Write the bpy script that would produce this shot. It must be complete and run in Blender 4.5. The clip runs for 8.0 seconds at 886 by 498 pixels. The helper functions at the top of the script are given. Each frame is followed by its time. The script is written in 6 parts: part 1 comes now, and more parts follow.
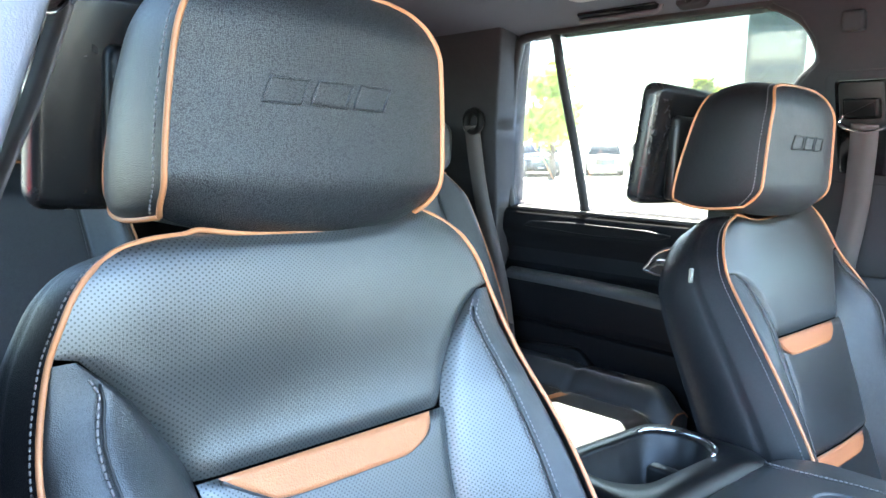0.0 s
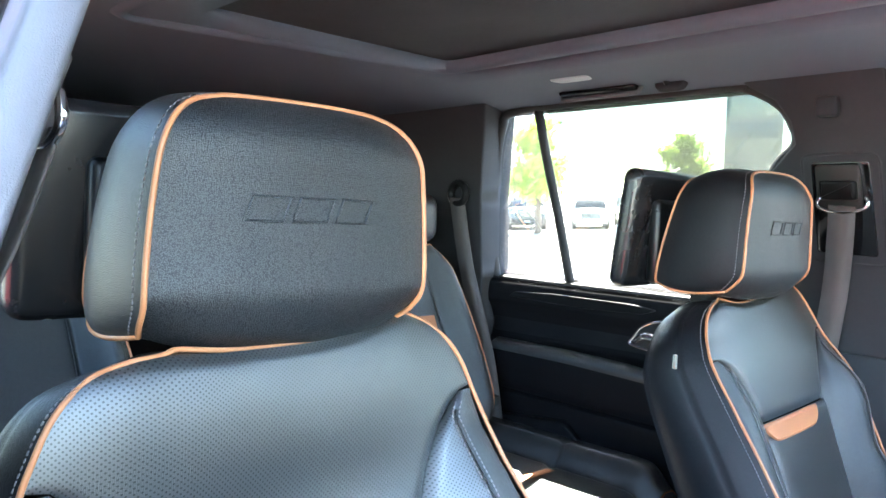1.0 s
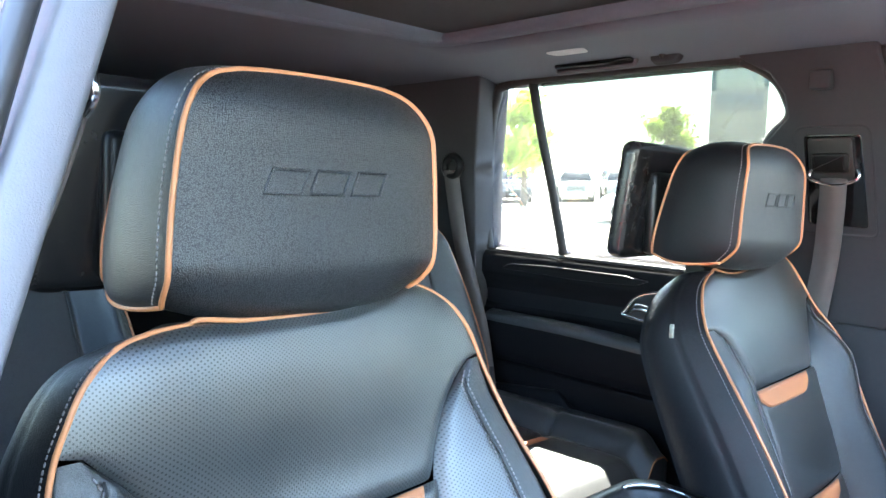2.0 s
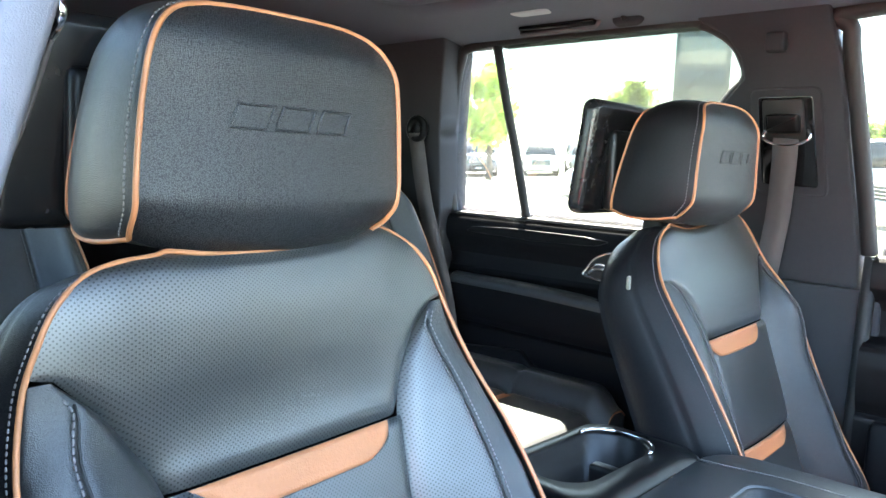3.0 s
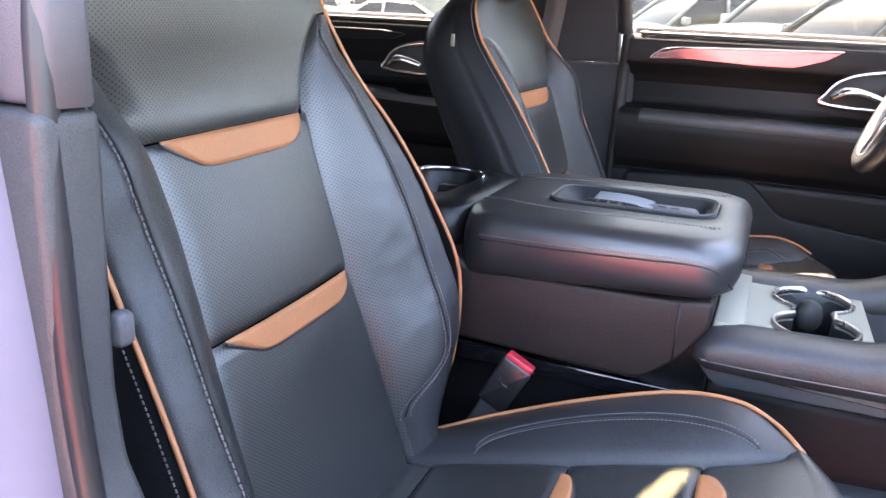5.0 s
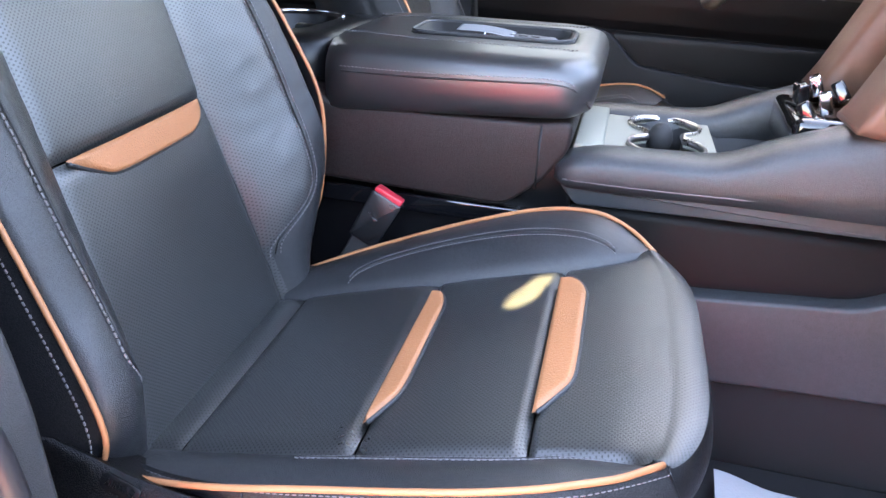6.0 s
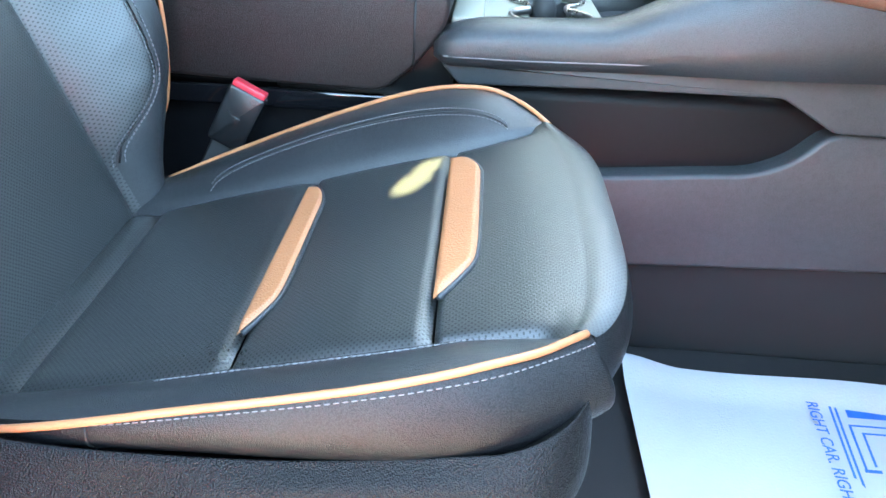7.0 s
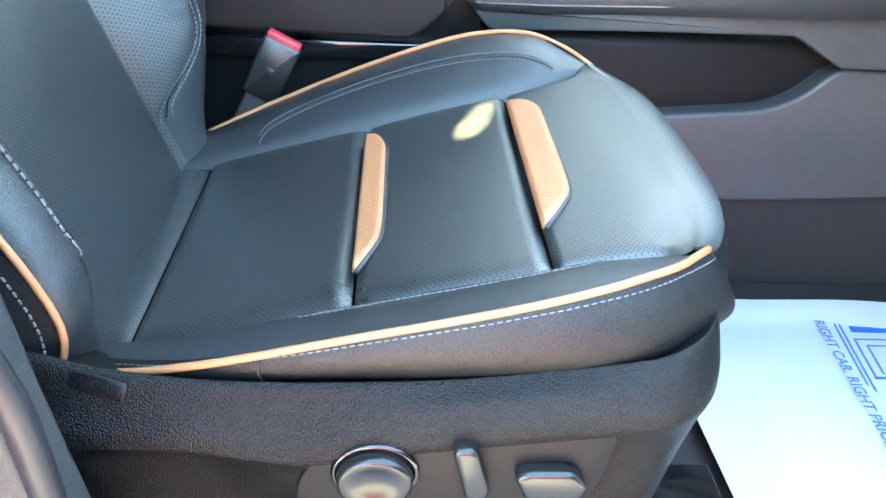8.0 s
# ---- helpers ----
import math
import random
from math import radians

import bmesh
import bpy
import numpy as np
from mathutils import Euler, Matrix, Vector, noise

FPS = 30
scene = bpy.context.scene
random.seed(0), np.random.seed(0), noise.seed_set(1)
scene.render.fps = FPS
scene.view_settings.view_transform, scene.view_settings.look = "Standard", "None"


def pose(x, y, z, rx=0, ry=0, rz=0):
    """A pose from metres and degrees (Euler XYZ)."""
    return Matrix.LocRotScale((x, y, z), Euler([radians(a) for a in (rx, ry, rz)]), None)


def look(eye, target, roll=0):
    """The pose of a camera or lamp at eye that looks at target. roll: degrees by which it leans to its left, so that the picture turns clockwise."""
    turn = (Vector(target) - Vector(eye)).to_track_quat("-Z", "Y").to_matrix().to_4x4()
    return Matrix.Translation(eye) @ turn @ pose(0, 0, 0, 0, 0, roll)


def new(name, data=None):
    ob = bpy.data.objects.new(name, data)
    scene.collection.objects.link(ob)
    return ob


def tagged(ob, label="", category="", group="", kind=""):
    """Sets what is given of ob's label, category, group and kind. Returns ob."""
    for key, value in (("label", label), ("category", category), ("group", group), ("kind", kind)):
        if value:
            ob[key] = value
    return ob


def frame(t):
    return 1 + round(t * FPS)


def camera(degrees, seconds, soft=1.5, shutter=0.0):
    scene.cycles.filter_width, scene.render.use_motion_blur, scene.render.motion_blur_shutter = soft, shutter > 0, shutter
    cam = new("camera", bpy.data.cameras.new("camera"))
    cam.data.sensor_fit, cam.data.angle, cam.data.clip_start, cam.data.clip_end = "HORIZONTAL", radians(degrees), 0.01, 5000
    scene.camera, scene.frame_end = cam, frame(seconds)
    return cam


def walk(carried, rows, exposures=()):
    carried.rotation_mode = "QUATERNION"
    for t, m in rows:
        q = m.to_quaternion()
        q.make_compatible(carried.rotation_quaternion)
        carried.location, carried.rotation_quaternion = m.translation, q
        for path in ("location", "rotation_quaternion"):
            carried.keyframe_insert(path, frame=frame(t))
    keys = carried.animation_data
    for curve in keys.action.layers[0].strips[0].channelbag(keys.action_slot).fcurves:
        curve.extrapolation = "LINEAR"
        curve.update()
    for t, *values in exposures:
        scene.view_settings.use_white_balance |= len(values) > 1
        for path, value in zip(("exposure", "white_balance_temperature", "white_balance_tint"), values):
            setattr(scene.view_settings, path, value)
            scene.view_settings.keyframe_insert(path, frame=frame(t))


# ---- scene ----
cam = camera(61.2, 8.0)
PATH = [
    (0, (-0.017, 0.029, 1.605), (-1.497, 1.355, 1.376), 2.2),
    (0.5, (-0.013, 0.04, 1.646), (-1.497, 1.375, 1.534), 2.2),
    (1, (-0.017, 0.033, 1.658), (-1.486, 1.388, 1.569), 2.2),
    (1.5, (-0.026, 0.019, 1.662), (-1.48, 1.388, 1.542), 2.1),
    (3, (-0.005, -0.009, 1.625), (-1.37, 1.436, 1.401), 2.5),
    (3.5, (0.007, -0.007, 1.606), (-1.27, 1.51, 1.342), 2.7),
    (4, (-0.015, -0.078, 1.574), (-1.134, 1.546, 1.241), 2.8),
    (4.5, (-0.052, -0.177, 1.513), (-0.994, 1.533, 1.082), 3.0),
    (5, (-0.058, -0.229, 1.459), (-0.803, 1.542, 0.905), 3.4),
    (5.2, (-0.049, -0.232, 1.435), (-0.703, 1.554, 0.818), 3.5),
    (6.3, (-0.023, -0.244, 1.353), (-0.322, 1.539, 0.498), 3.5),
    (6.5, (-0.012, -0.207, 1.327), (-0.241, 1.569, 0.437), 3.1),
    (7, (-0.04, -0.178, 1.301), (-0.116, 1.582, 0.354), 3.0),
    (7.5, (-0.133, -0.206, 1.297), (-0.102, 1.523, 0.293), 2.9),
    (8, (-0.171, -0.213, 1.29), (-0.061, 1.498, 0.26), 3.3),
]
walk(cam, [(t, look(eye, target, roll)) for t, eye, target, roll in PATH], [(0, 5.38, 6500, 2), (0.5, 5.3, 6500, 2), (1.5, 5.28, 6450, 3), (3, 5.1, 6800, 3), (4, 4.97, 7100, 7), (4.5, 4.85, 7500, 15), (5.1, 4.6, 8000, 20), (6.4, 5.02, 7900, 11), (7, 5.2, 7200, -5), (7.5, 5.25, 7250, -6), (8, 5.3, 7150, -9)])

# ---- world and sun ----
world = bpy.data.worlds.new("sky")
scene.world = world
world.use_nodes = True
wn = world.node_tree.nodes
SUN_EL, SUN_AZ = 57.0, 118.0          # degrees; azimuth from +x (the car's nose) towards +y
sky = wn.new("ShaderNodeTexSky")
sky.sky_type = "NISHITA"
sky.sun_disc = False
sky.sun_elevation, sky.sun_rotation = radians(SUN_EL), radians(90 - SUN_AZ)
world.node_tree.links.new(sky.outputs[0], wn["Background"].inputs[0])
wn["Background"].inputs[1].default_value = 0.15
sun_dir = Vector((math.cos(radians(SUN_EL)) * math.cos(radians(SUN_AZ)), math.cos(radians(SUN_EL)) * math.sin(radians(SUN_AZ)), math.sin(radians(SUN_EL))))
sun = new("sun", bpy.data.lights.new("sun", "SUN"))
sun.data.energy, sun.data.angle, sun.data.color = 3.7, radians(0.6), (1.0, 0.95, 0.87)
sun.matrix_world = look(sun_dir * 30, (0, 0, 0))

# ---- materials ----


def mat(name, color, rough=0.5, metal=0.0, bump=0.0, bscale=400.0, vary=0.15, vscale=6.0, spec=0.5, kind="noise", coat=0.0, speck=0.0):
    """A procedural surface: base colour that drifts at two scales, roughness that drifts, and fine relief."""
    m = bpy.data.materials.new(name)
    m.use_nodes = True
    nt, b = m.node_tree, m.node_tree.nodes["Principled BSDF"]
    L = nt.links.new
    b.inputs["Metallic"].default_value = metal
    b.inputs["Specular IOR Level"].default_value = spec
    b.inputs["Coat Weight"].default_value = coat
    tc = nt.nodes.new("ShaderNodeTexCoord")
    big = nt.nodes.new("ShaderNodeTexNoise")
    big.inputs["Scale"].default_value, big.inputs["Detail"].default_value = vscale, 5.0
    L(tc.outputs["Object"], big.inputs["Vector"])
    fine = nt.nodes.new("ShaderNodeTexNoise")
    fine.inputs["Scale"].default_value, fine.inputs["Detail"].default_value = vscale * 22, 3.0
    L(tc.outputs["Object"], fine.inputs["Vector"])
    add = nt.nodes.new("ShaderNodeMath")
    add.operation = "MULTIPLY_ADD"
    L(fine.outputs[0], add.inputs[0])
    add.inputs[1].default_value = 0.5
    L(big.outputs[0], add.inputs[2])
    ramp = nt.nodes.new("ShaderNodeMapRange")
    L(add.outputs[0], ramp.inputs["Value"])
    ramp.inputs["From Min"].default_value, ramp.inputs["From Max"].default_value = 0.45, 1.05
    ramp.inputs["To Min"].default_value, ramp.inputs["To Max"].default_value = 1 - vary, 1 + vary
    mul = nt.nodes.new("ShaderNodeVectorMath")
    mul.operation = "SCALE"
    mul.inputs[0].default_value = color[:3]
    L(ramp.outputs[0], mul.inputs["Scale"])
    L(mul.outputs[0], b.inputs["Base Color"])
    rr = nt.nodes.new("ShaderNodeMapRange")
    L(add.outputs[0], rr.inputs["Value"])
    rr.inputs["From Min"].default_value, rr.inputs["From Max"].default_value = 0.45, 1.05
    rr.inputs["To Min"].default_value, rr.inputs["To Max"].default_value = max(0.02, rough * 0.88), min(1, rough * 1.14)
    L(rr.outputs[0], b.inputs["Roughness"])
    if bump:
        if kind == "noise":
            t = nt.nodes.new("ShaderNodeTexNoise")
            t.inputs["Scale"].default_value, t.inputs["Detail"].default_value = bscale, 4.0
            out = t.outputs[0]
        else:
            t = nt.nodes.new("ShaderNodeTexVoronoi")
            t.feature = "SMOOTH_F1"
            t.inputs["Smoothness"].default_value = 0.35
            t.inputs["Scale"].default_value = bscale
            out = t.outputs["Distance"]
        L(tc.outputs["Object"], t.inputs["Vector"])
        bp = nt.nodes.new("ShaderNodeBump")
        bp.invert = kind != "noise"
        bp.inputs["Strength"].default_value, bp.inputs["Distance"].default_value = bump, 0.6 / bscale
        L(out, bp.inputs["Height"])
        L(bp.outputs[0], b.inputs["Normal"])
        if speck:
            # pebbled grain: the valleys between the pebbles shine less
            pv = nt.nodes.new("ShaderNodeMapRange")
            L(out, pv.inputs["Value"])
            pv.inputs["From Min"].default_value, pv.inputs["From Max"].default_value = 0.15, 0.75
            pv.inputs["To Min"].default_value, pv.inputs["To Max"].default_value = spec * (1 + speck), spec * max(0.0, 1 - 1.4 * speck)
            L(pv.outputs[0], b.inputs["Specular IOR Level"])
    return m


def perforated(name, color, rough, pitch=0.0046, hole=0.175):
    """Leather with a diagonal grid of tiny punched holes, laid out in metres by the mesh's uv map."""
    m = mat(name, color, rough, 0, 0.45, 1100, 0.18, 7, kind="voronoi")
    nt, b = m.node_tree, m.node_tree.nodes["Principled BSDF"]
    L = nt.links.new
    uv = nt.nodes.new("ShaderNodeUVMap")
    dots = []
    for off in (0.0, 0.5):
        sc = nt.nodes.new("ShaderNodeVectorMath")
        sc.operation = "MULTIPLY_ADD"
        L(uv.outputs[0], sc.inputs[0])
        sc.inputs[1].default_value = (1 / pitch, 1 / pitch, 0)
        sc.inputs[2].default_value = (off, off, 0)
        fr = nt.nodes.new("ShaderNodeVectorMath")
        fr.operation = "FRACTION"
        L(sc.outputs[0], fr.inputs[0])
        sb = nt.nodes.new("ShaderNodeVectorMath")
        sb.operation = "SUBTRACT"
        L(fr.outputs[0], sb.inputs[0])
        sb.inputs[1].default_value = (0.5, 0.5, 0)
        ln = nt.nodes.new("ShaderNodeVectorMath")
        ln.operation = "LENGTH"
        L(sb.outputs[0], ln.inputs[0])
        dots.append(ln.outputs["Value"])
    mn = nt.nodes.new("ShaderNodeMath")
    mn.operation = "MINIMUM"
    L(dots[0], mn.inputs[0])
    L(dots[1], mn.inputs[1])
    mr = nt.nodes.new("ShaderNodeMapRange")
    L(mn.outputs[0], mr.inputs["Value"])
    mr.inputs["From Min"].default_value, mr.inputs["From Max"].default_value = hole * 0.7, hole * 1.2
    old = b.inputs["Base Color"].links[0].from_socket
    mx = nt.nodes.new("ShaderNodeVectorMath")
    mx.operation = "SCALE"
    L(old, mx.inputs[0])
    lo = nt.nodes.new("ShaderNodeMapRange")
    L(mr.outputs[0], lo.inputs["Value"])
    lo.inputs["To Min"].default_value = 0.50
    L(lo.outputs[0], mx.inputs["Scale"])
    L(mx.outputs[0], b.inputs["Base Color"])
    sp = nt.nodes.new("ShaderNodeMath")
    sp.operation = "MULTIPLY"
    L(lo.outputs[0], sp.inputs[0])
    sp.inputs[1].default_value = 1.1
    L(sp.outputs[0], b.inputs["Specular IOR Level"])
    return m


def glass(name, tint, rough=0.0, film=0.0):
    """Clear or tinted glass; film is the share of a pale layer put in for haze."""
    m = bpy.data.materials.new(name)
    m.use_nodes = True
    nt = m.node_tree
    nt.nodes.remove(nt.nodes["Principled BSDF"])
    tr, gl, mix, fr = (nt.nodes.new("ShaderNode" + k) for k in ("BsdfTransparent", "BsdfGlossy", "MixShader", "Fresnel"))
    tr.inputs[0].default_value = (*tint, 1)
    gl.inputs["Roughness"].default_value = rough
    fr.inputs[0].default_value = 1.5
    nt.links.new(fr.outputs[0], mix.inputs[0])
    nt.links.new(tr.outputs[0], mix.inputs[1])
    nt.links.new(gl.outputs[0], mix.inputs[2])
    if film:
        haze, thin = nt.nodes.new("ShaderNodeBsdfTranslucent"), nt.nodes.new("ShaderNodeMixShader")
        haze.inputs[0].default_value = (0.8, 0.8, 0.76, 1)
        thin.inputs[0].default_value = film
        nt.links.new(mix.outputs[0], thin.inputs[1])
        nt.links.new(haze.outputs[0], thin.inputs[2])
        nt.links.new(thin.outputs[0], nt.nodes["Material Output"].inputs[0])
    else:
        nt.links.new(mix.outputs[0], nt.nodes["Material Output"].inputs[0])
    return m


def foliage(name, color, vary, vscale):
    """Leaves that also let light through."""
    m = mat(name, color, 0.6, 0, 0, 1, vary, vscale)
    nt = m.node_tree
    tl, mix = nt.nodes.new("ShaderNodeBsdfTranslucent"), nt.nodes.new("ShaderNodeMixShader")
    tl.inputs[0].default_value = (color[0] * 2.6, color[1] * 2.9, color[2] * 2.0, 1)
    mix.inputs[0].default_value = 0.55
    nt.links.new(nt.nodes["Principled BSDF"].outputs[0], mix.inputs[1])
    nt.links.new(tl.outputs[0], mix.inputs[2])
    nt.links.new(mix.outputs[0], nt.nodes["Material Output"].inputs[0])
    return m


M = {
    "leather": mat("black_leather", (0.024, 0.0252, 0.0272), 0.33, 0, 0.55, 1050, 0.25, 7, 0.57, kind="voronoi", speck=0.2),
    "grain": mat("grained_black_leather", (0.010, 0.010, 0.011), 0.37, 0, 0.6, 1150, 0.25, 7, 0.38, kind="voronoi", speck=0.3),
    "pebble": mat("pebbled_black_leather", (0.012, 0.013, 0.0145), 0.38, 0, 0.7, 950, 0.22, 7, 0.7, kind="voronoi", speck=0.45),
    "perf": perforated("perforated_black_leather", (0.025, 0.0267, 0.0267), 0.31),
    "tan": mat("tan_leather", (0.37, 0.146, 0.064), 0.48, 0, 0.4, 600, 0.12, 9, kind="voronoi"),
    "piping": mat("tan_piping", (0.41, 0.168, 0.074), 0.45, 0, 0.3, 700, 0.1, 20),
    "thread": mat("pale_thread", (0.16, 0.15, 0.155), 0.7, 0, 0.5, 2500, 0.25, 60),
    "plastic": mat("black_grained_plastic", (0.0055, 0.0055, 0.006), 0.30, 0, 0.2, 1000, 0.25, 8, 0.28, kind="voronoi", speck=0.08),
    "cover": mat("coarse_grained_black_plastic", (0.0055, 0.0055, 0.006), 0.34, 0, 1.0, 950, 0.25, 8, 0.22, kind="voronoi", speck=0.35),
    "soft": mat("soft_black_trim", (0.006, 0.006, 0.007), 0.40, 0, 0.3, 1200, 0.25, 6, 0.16, kind="voronoi"),
    "matte": mat("matte_black_plastic", (0.012, 0.012, 0.013), 0.6, 0, 0.3, 1200, 0.2, 8),
    "gloss": mat("gloss_black", (0.006, 0.006, 0.007), 0.08, 0, 0, 1, 0.1, 8, coat=0.5),
    "chrome": mat("chrome", (0.80, 0.80, 0.82), 0.10, 1.0, 0, 1, 0.04, 12),
    "satin": mat("satin_metal", (0.55, 0.53, 0.52), 0.28, 1.0, 0, 1, 0.05, 12),
    "trim": mat("dark_grey_trim_plastic", (0.085, 0.084, 0.096), 0.55, 0, 0.4, 900, 0.12, 6),
    "switch": mat("smooth_black_switch", (0.010, 0.010, 0.011), 0.26, 0, 0.0, 500, 0.06, 3),
    "plate": mat("pale_satin_plate", (0.23, 0.23, 0.19), 0.45, 0.0, 0, 1, 0.06, 12),
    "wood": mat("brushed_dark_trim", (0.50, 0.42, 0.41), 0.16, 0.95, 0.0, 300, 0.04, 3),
    "headliner": mat("dark_headliner_fabric", (0.084, 0.098, 0.126), 0.95, 0, 0.6, 1500, 0.12, 5),
    "slate": mat("dark_grained_plastic", (0.043, 0.045, 0.048), 0.42, 0, 0.3, 1000, 0.25, 5, 0.45, kind="voronoi", speck=0.2),
    "saddle": mat("brown_leather", (0.13, 0.064, 0.043), 0.45, 0, 0.3, 900, 0.15, 6, kind="voronoi"),
    "pillar": mat("dark_pillar_fabric", (0.019, 0.020, 0.025), 0.85, 0, 0.5, 1500, 0.12, 5),
    "console": mat("grained_console_plastic", (0.020, 0.0145, 0.014), 0.42, 0, 0.6, 900, 0.3, 6, 0.36, kind="voronoi", speck=0.3),
    # darker, duller copy of the seat leather; the sides' shade is in its colour
    "shaded_leather": mat("shaded_black_leather", (0.008, 0.008, 0.0095), 0.42, 0, 0.4, 950, 0.25, 7, 0.28, kind="voronoi", speck=0.2),
    "door_trim": mat("soft_black_door_trim", (0.0055, 0.005, 0.0055), 0.40, 0, 0.3, 1100, 0.25, 6, 0.18, kind="voronoi", speck=0.15),
    "panel": mat("satin_black_switch_panel", (0.007, 0.007, 0.008), 0.5, 0, 0.2, 1400, 0.15, 8, 0.16),
    "rear_trim": mat("matte_black_rear_trim", (0.004, 0.004, 0.005), 0.6, 0, 0.3, 1200, 0.25, 6, 0.10),
    "lid": mat("smooth_black_lid_leather", (0.020, 0.021, 0.022), 0.37, 0, 0.0, 900, 0.2, 7, 1.0),
    "carpet": mat("black_carpet", (0.012, 0.012, 0.014), 0.98, 0, 1.0, 900, 0.35, 14),
    "webbing": mat("black_webbing", (0.060, 0.052, 0.052), 0.7, 0, 0.6, 1400, 0.2, 30),
    "rubber": mat("black_rubber", (0.012, 0.012, 0.013), 0.65, 0, 0.3, 700, 0.2, 9),
    "seal": mat("smooth_rubber_seal", (0.018, 0.017, 0.020), 0.40, 0, 0.1, 700, 0.12, 6, 0.5),
    "red": mat("red_button", (0.62, 0.03, 0.05), 0.35, 0, 0.1, 500, 0.08, 12),
    "paper": mat("white_paper", (0.38, 0.395, 0.42), 0.75, 0, 0.25, 300, 0.04, 4),
    "ink": mat("blue_ink", (0.02, 0.13, 0.52), 0.6, 0, 0, 1, 0.15, 30),
    # pale paint; its pink cast puts reflected red into the base colour
    "paint": mat("pale_body_paint", (0.27, 0.22, 0.27), 0.25, 0, 0, 1, 0.03, 4, coat=0.8),
    "glass": glass("tinted_glass", (0.225, 0.238, 0.208), film=0.007),
    "roof_glass": glass("tinted_roof_glass", (0.46, 0.46, 0.38)),
    "screen": glass("windscreen_glass", (0.93, 0.95, 0.94)),
    "privacy": glass("dark_privacy_glass", (0.30, 0.32, 0.32)),
    "clear": glass("clear_glass", (0.85, 0.88, 0.87)),
    "asphalt": mat("pale_worn_concrete", (0.30, 0.275, 0.225), 0.9, 0, 0.6, 60, 0.2, 0.4),
    "leaf": foliage("green_leaves", (0.27, 0.31, 0.09), 0.35, 1.2),
    "leaf_dark": foliage("dark_leaves", (0.15, 0.18, 0.065), 0.4, 0.3),
    "bark": mat("bark", (0.12, 0.09, 0.065), 0.9, 0, 0.8, 30, 0.3, 3),
}

# ---- mesh helpers ----


def root(name, at=(0, 0, 0), label="", category="", group="", kind=""):
    ob = new(name)
    ob.empty_display_size = 0.1
    ob.matrix_world = Matrix.Translation(at)
    ob["at"] = tuple(at)
    return tagged(ob, label, category, group, kind)


def finish(bm, name, material, smooth=True):
    me = bpy.data.meshes.new(name)
    bm.normal_update()
    bm.to_mesh(me)
    bm.free()
    if smooth:
        me.polygons.foreach_set("use_smooth", [True] * len(me.polygons))
    me.materials.append(material)
    return me


def part(name, bm, material, parent, label="", smooth=True):
    """One mesh object under a thing or a part; the vertices are in world metres."""
    ob = new(name, finish(bm, name, material, smooth))
    ob.parent = parent
    if parent.type == "EMPTY":
        ob.matrix_parent_inverse = Matrix.Translation(parent["at"]).inverted()
    return tagged(ob, label)


def solid(name, bm, material, label="", category="", group="", kind="", smooth=True):
    return tagged(new(name, finish(bm, name, material, smooth)), label, category, group, kind)


def grid(f, nu, nv, flip=False):
    """A sheet f(a, b) for a and b from 0 to 1; f gives the place, or the place and its uv in metres."""
    bm = bmesh.new()
    lay = bm.loops.layers.uv.new("UVMap")
    rows, uvs = [], {}
    for j in range(nv + 1):
        row = []
        for i in range(nu + 1):
            r = f(i / nu, j / nv)
            p, q = r if len(r) == 2 else (r, (r[0], r[1]))
            v = bm.verts.new(p)
            uvs[v] = q
            row.append(v)
        rows.append(row)
    for j in range(nv):
        for i in range(nu):
            c = [rows[j][i], rows[j][i + 1], rows[j + 1][i + 1], rows[j + 1][i]]
            fa = bm.faces.new(c[::-1] if flip else c)
            for lp in fa.loops:
                lp[lay].uv = uvs[lp.vert]
    return bm


def loft(rings, closed=True, caps=True):
    """Skin over rings of equally many points."""
    bm = bmesh.new()
    vs = [[bm.verts.new(p) for p in r] for r in rings]
    n = len(rings[0])
    for a, b in zip(vs, vs[1:]):
        for i in range(n if closed else n - 1):
            bm.faces.new((a[i], a[(i + 1) % n], b[(i + 1) % n], b[i]))
    if caps and closed:
        bm.faces.new(vs[0][::-1])
        bm.faces.new(vs[-1])
    bmesh.ops.recalc_face_normals(bm, faces=bm.faces)
    return bm


def smooth_path(pts, n, closed=False):
    """n points along a Catmull-Rom curve through pts."""
    P = [Vector(p) for p in pts]
    k = len(P)
    segs = k if closed else k - 1
    out = []
    for i in range(n):
        t = i / (n if closed else n - 1) * segs
        s = min(int(t), segs - 1)
        t -= s
        if closed:
            a, b, c, d = (P[(s + o) % k] for o in (-1, 0, 1, 2))
        else:
            a, b, c, d = P[max(s - 1, 0)], P[s], P[s + 1], P[min(s + 2, k - 1)]
        out.append(0.5 * ((2 * b) + (c - a) * t + (2 * a - 5 * b + 4 * c - d) * t * t + (3 * b - a - 3 * c + d) * t ** 3))
    return out


def even(pts, step):
    """Points spaced evenly along a polyline, with their directions."""
    out, left = [], 0.0
    for a, b in zip(pts, pts[1:]):
        d = (b - a).length
        while left < d:
            out.append((a + (b - a) * (left / d), (b - a).normalized()))
            left += step
        left -= d
    return out


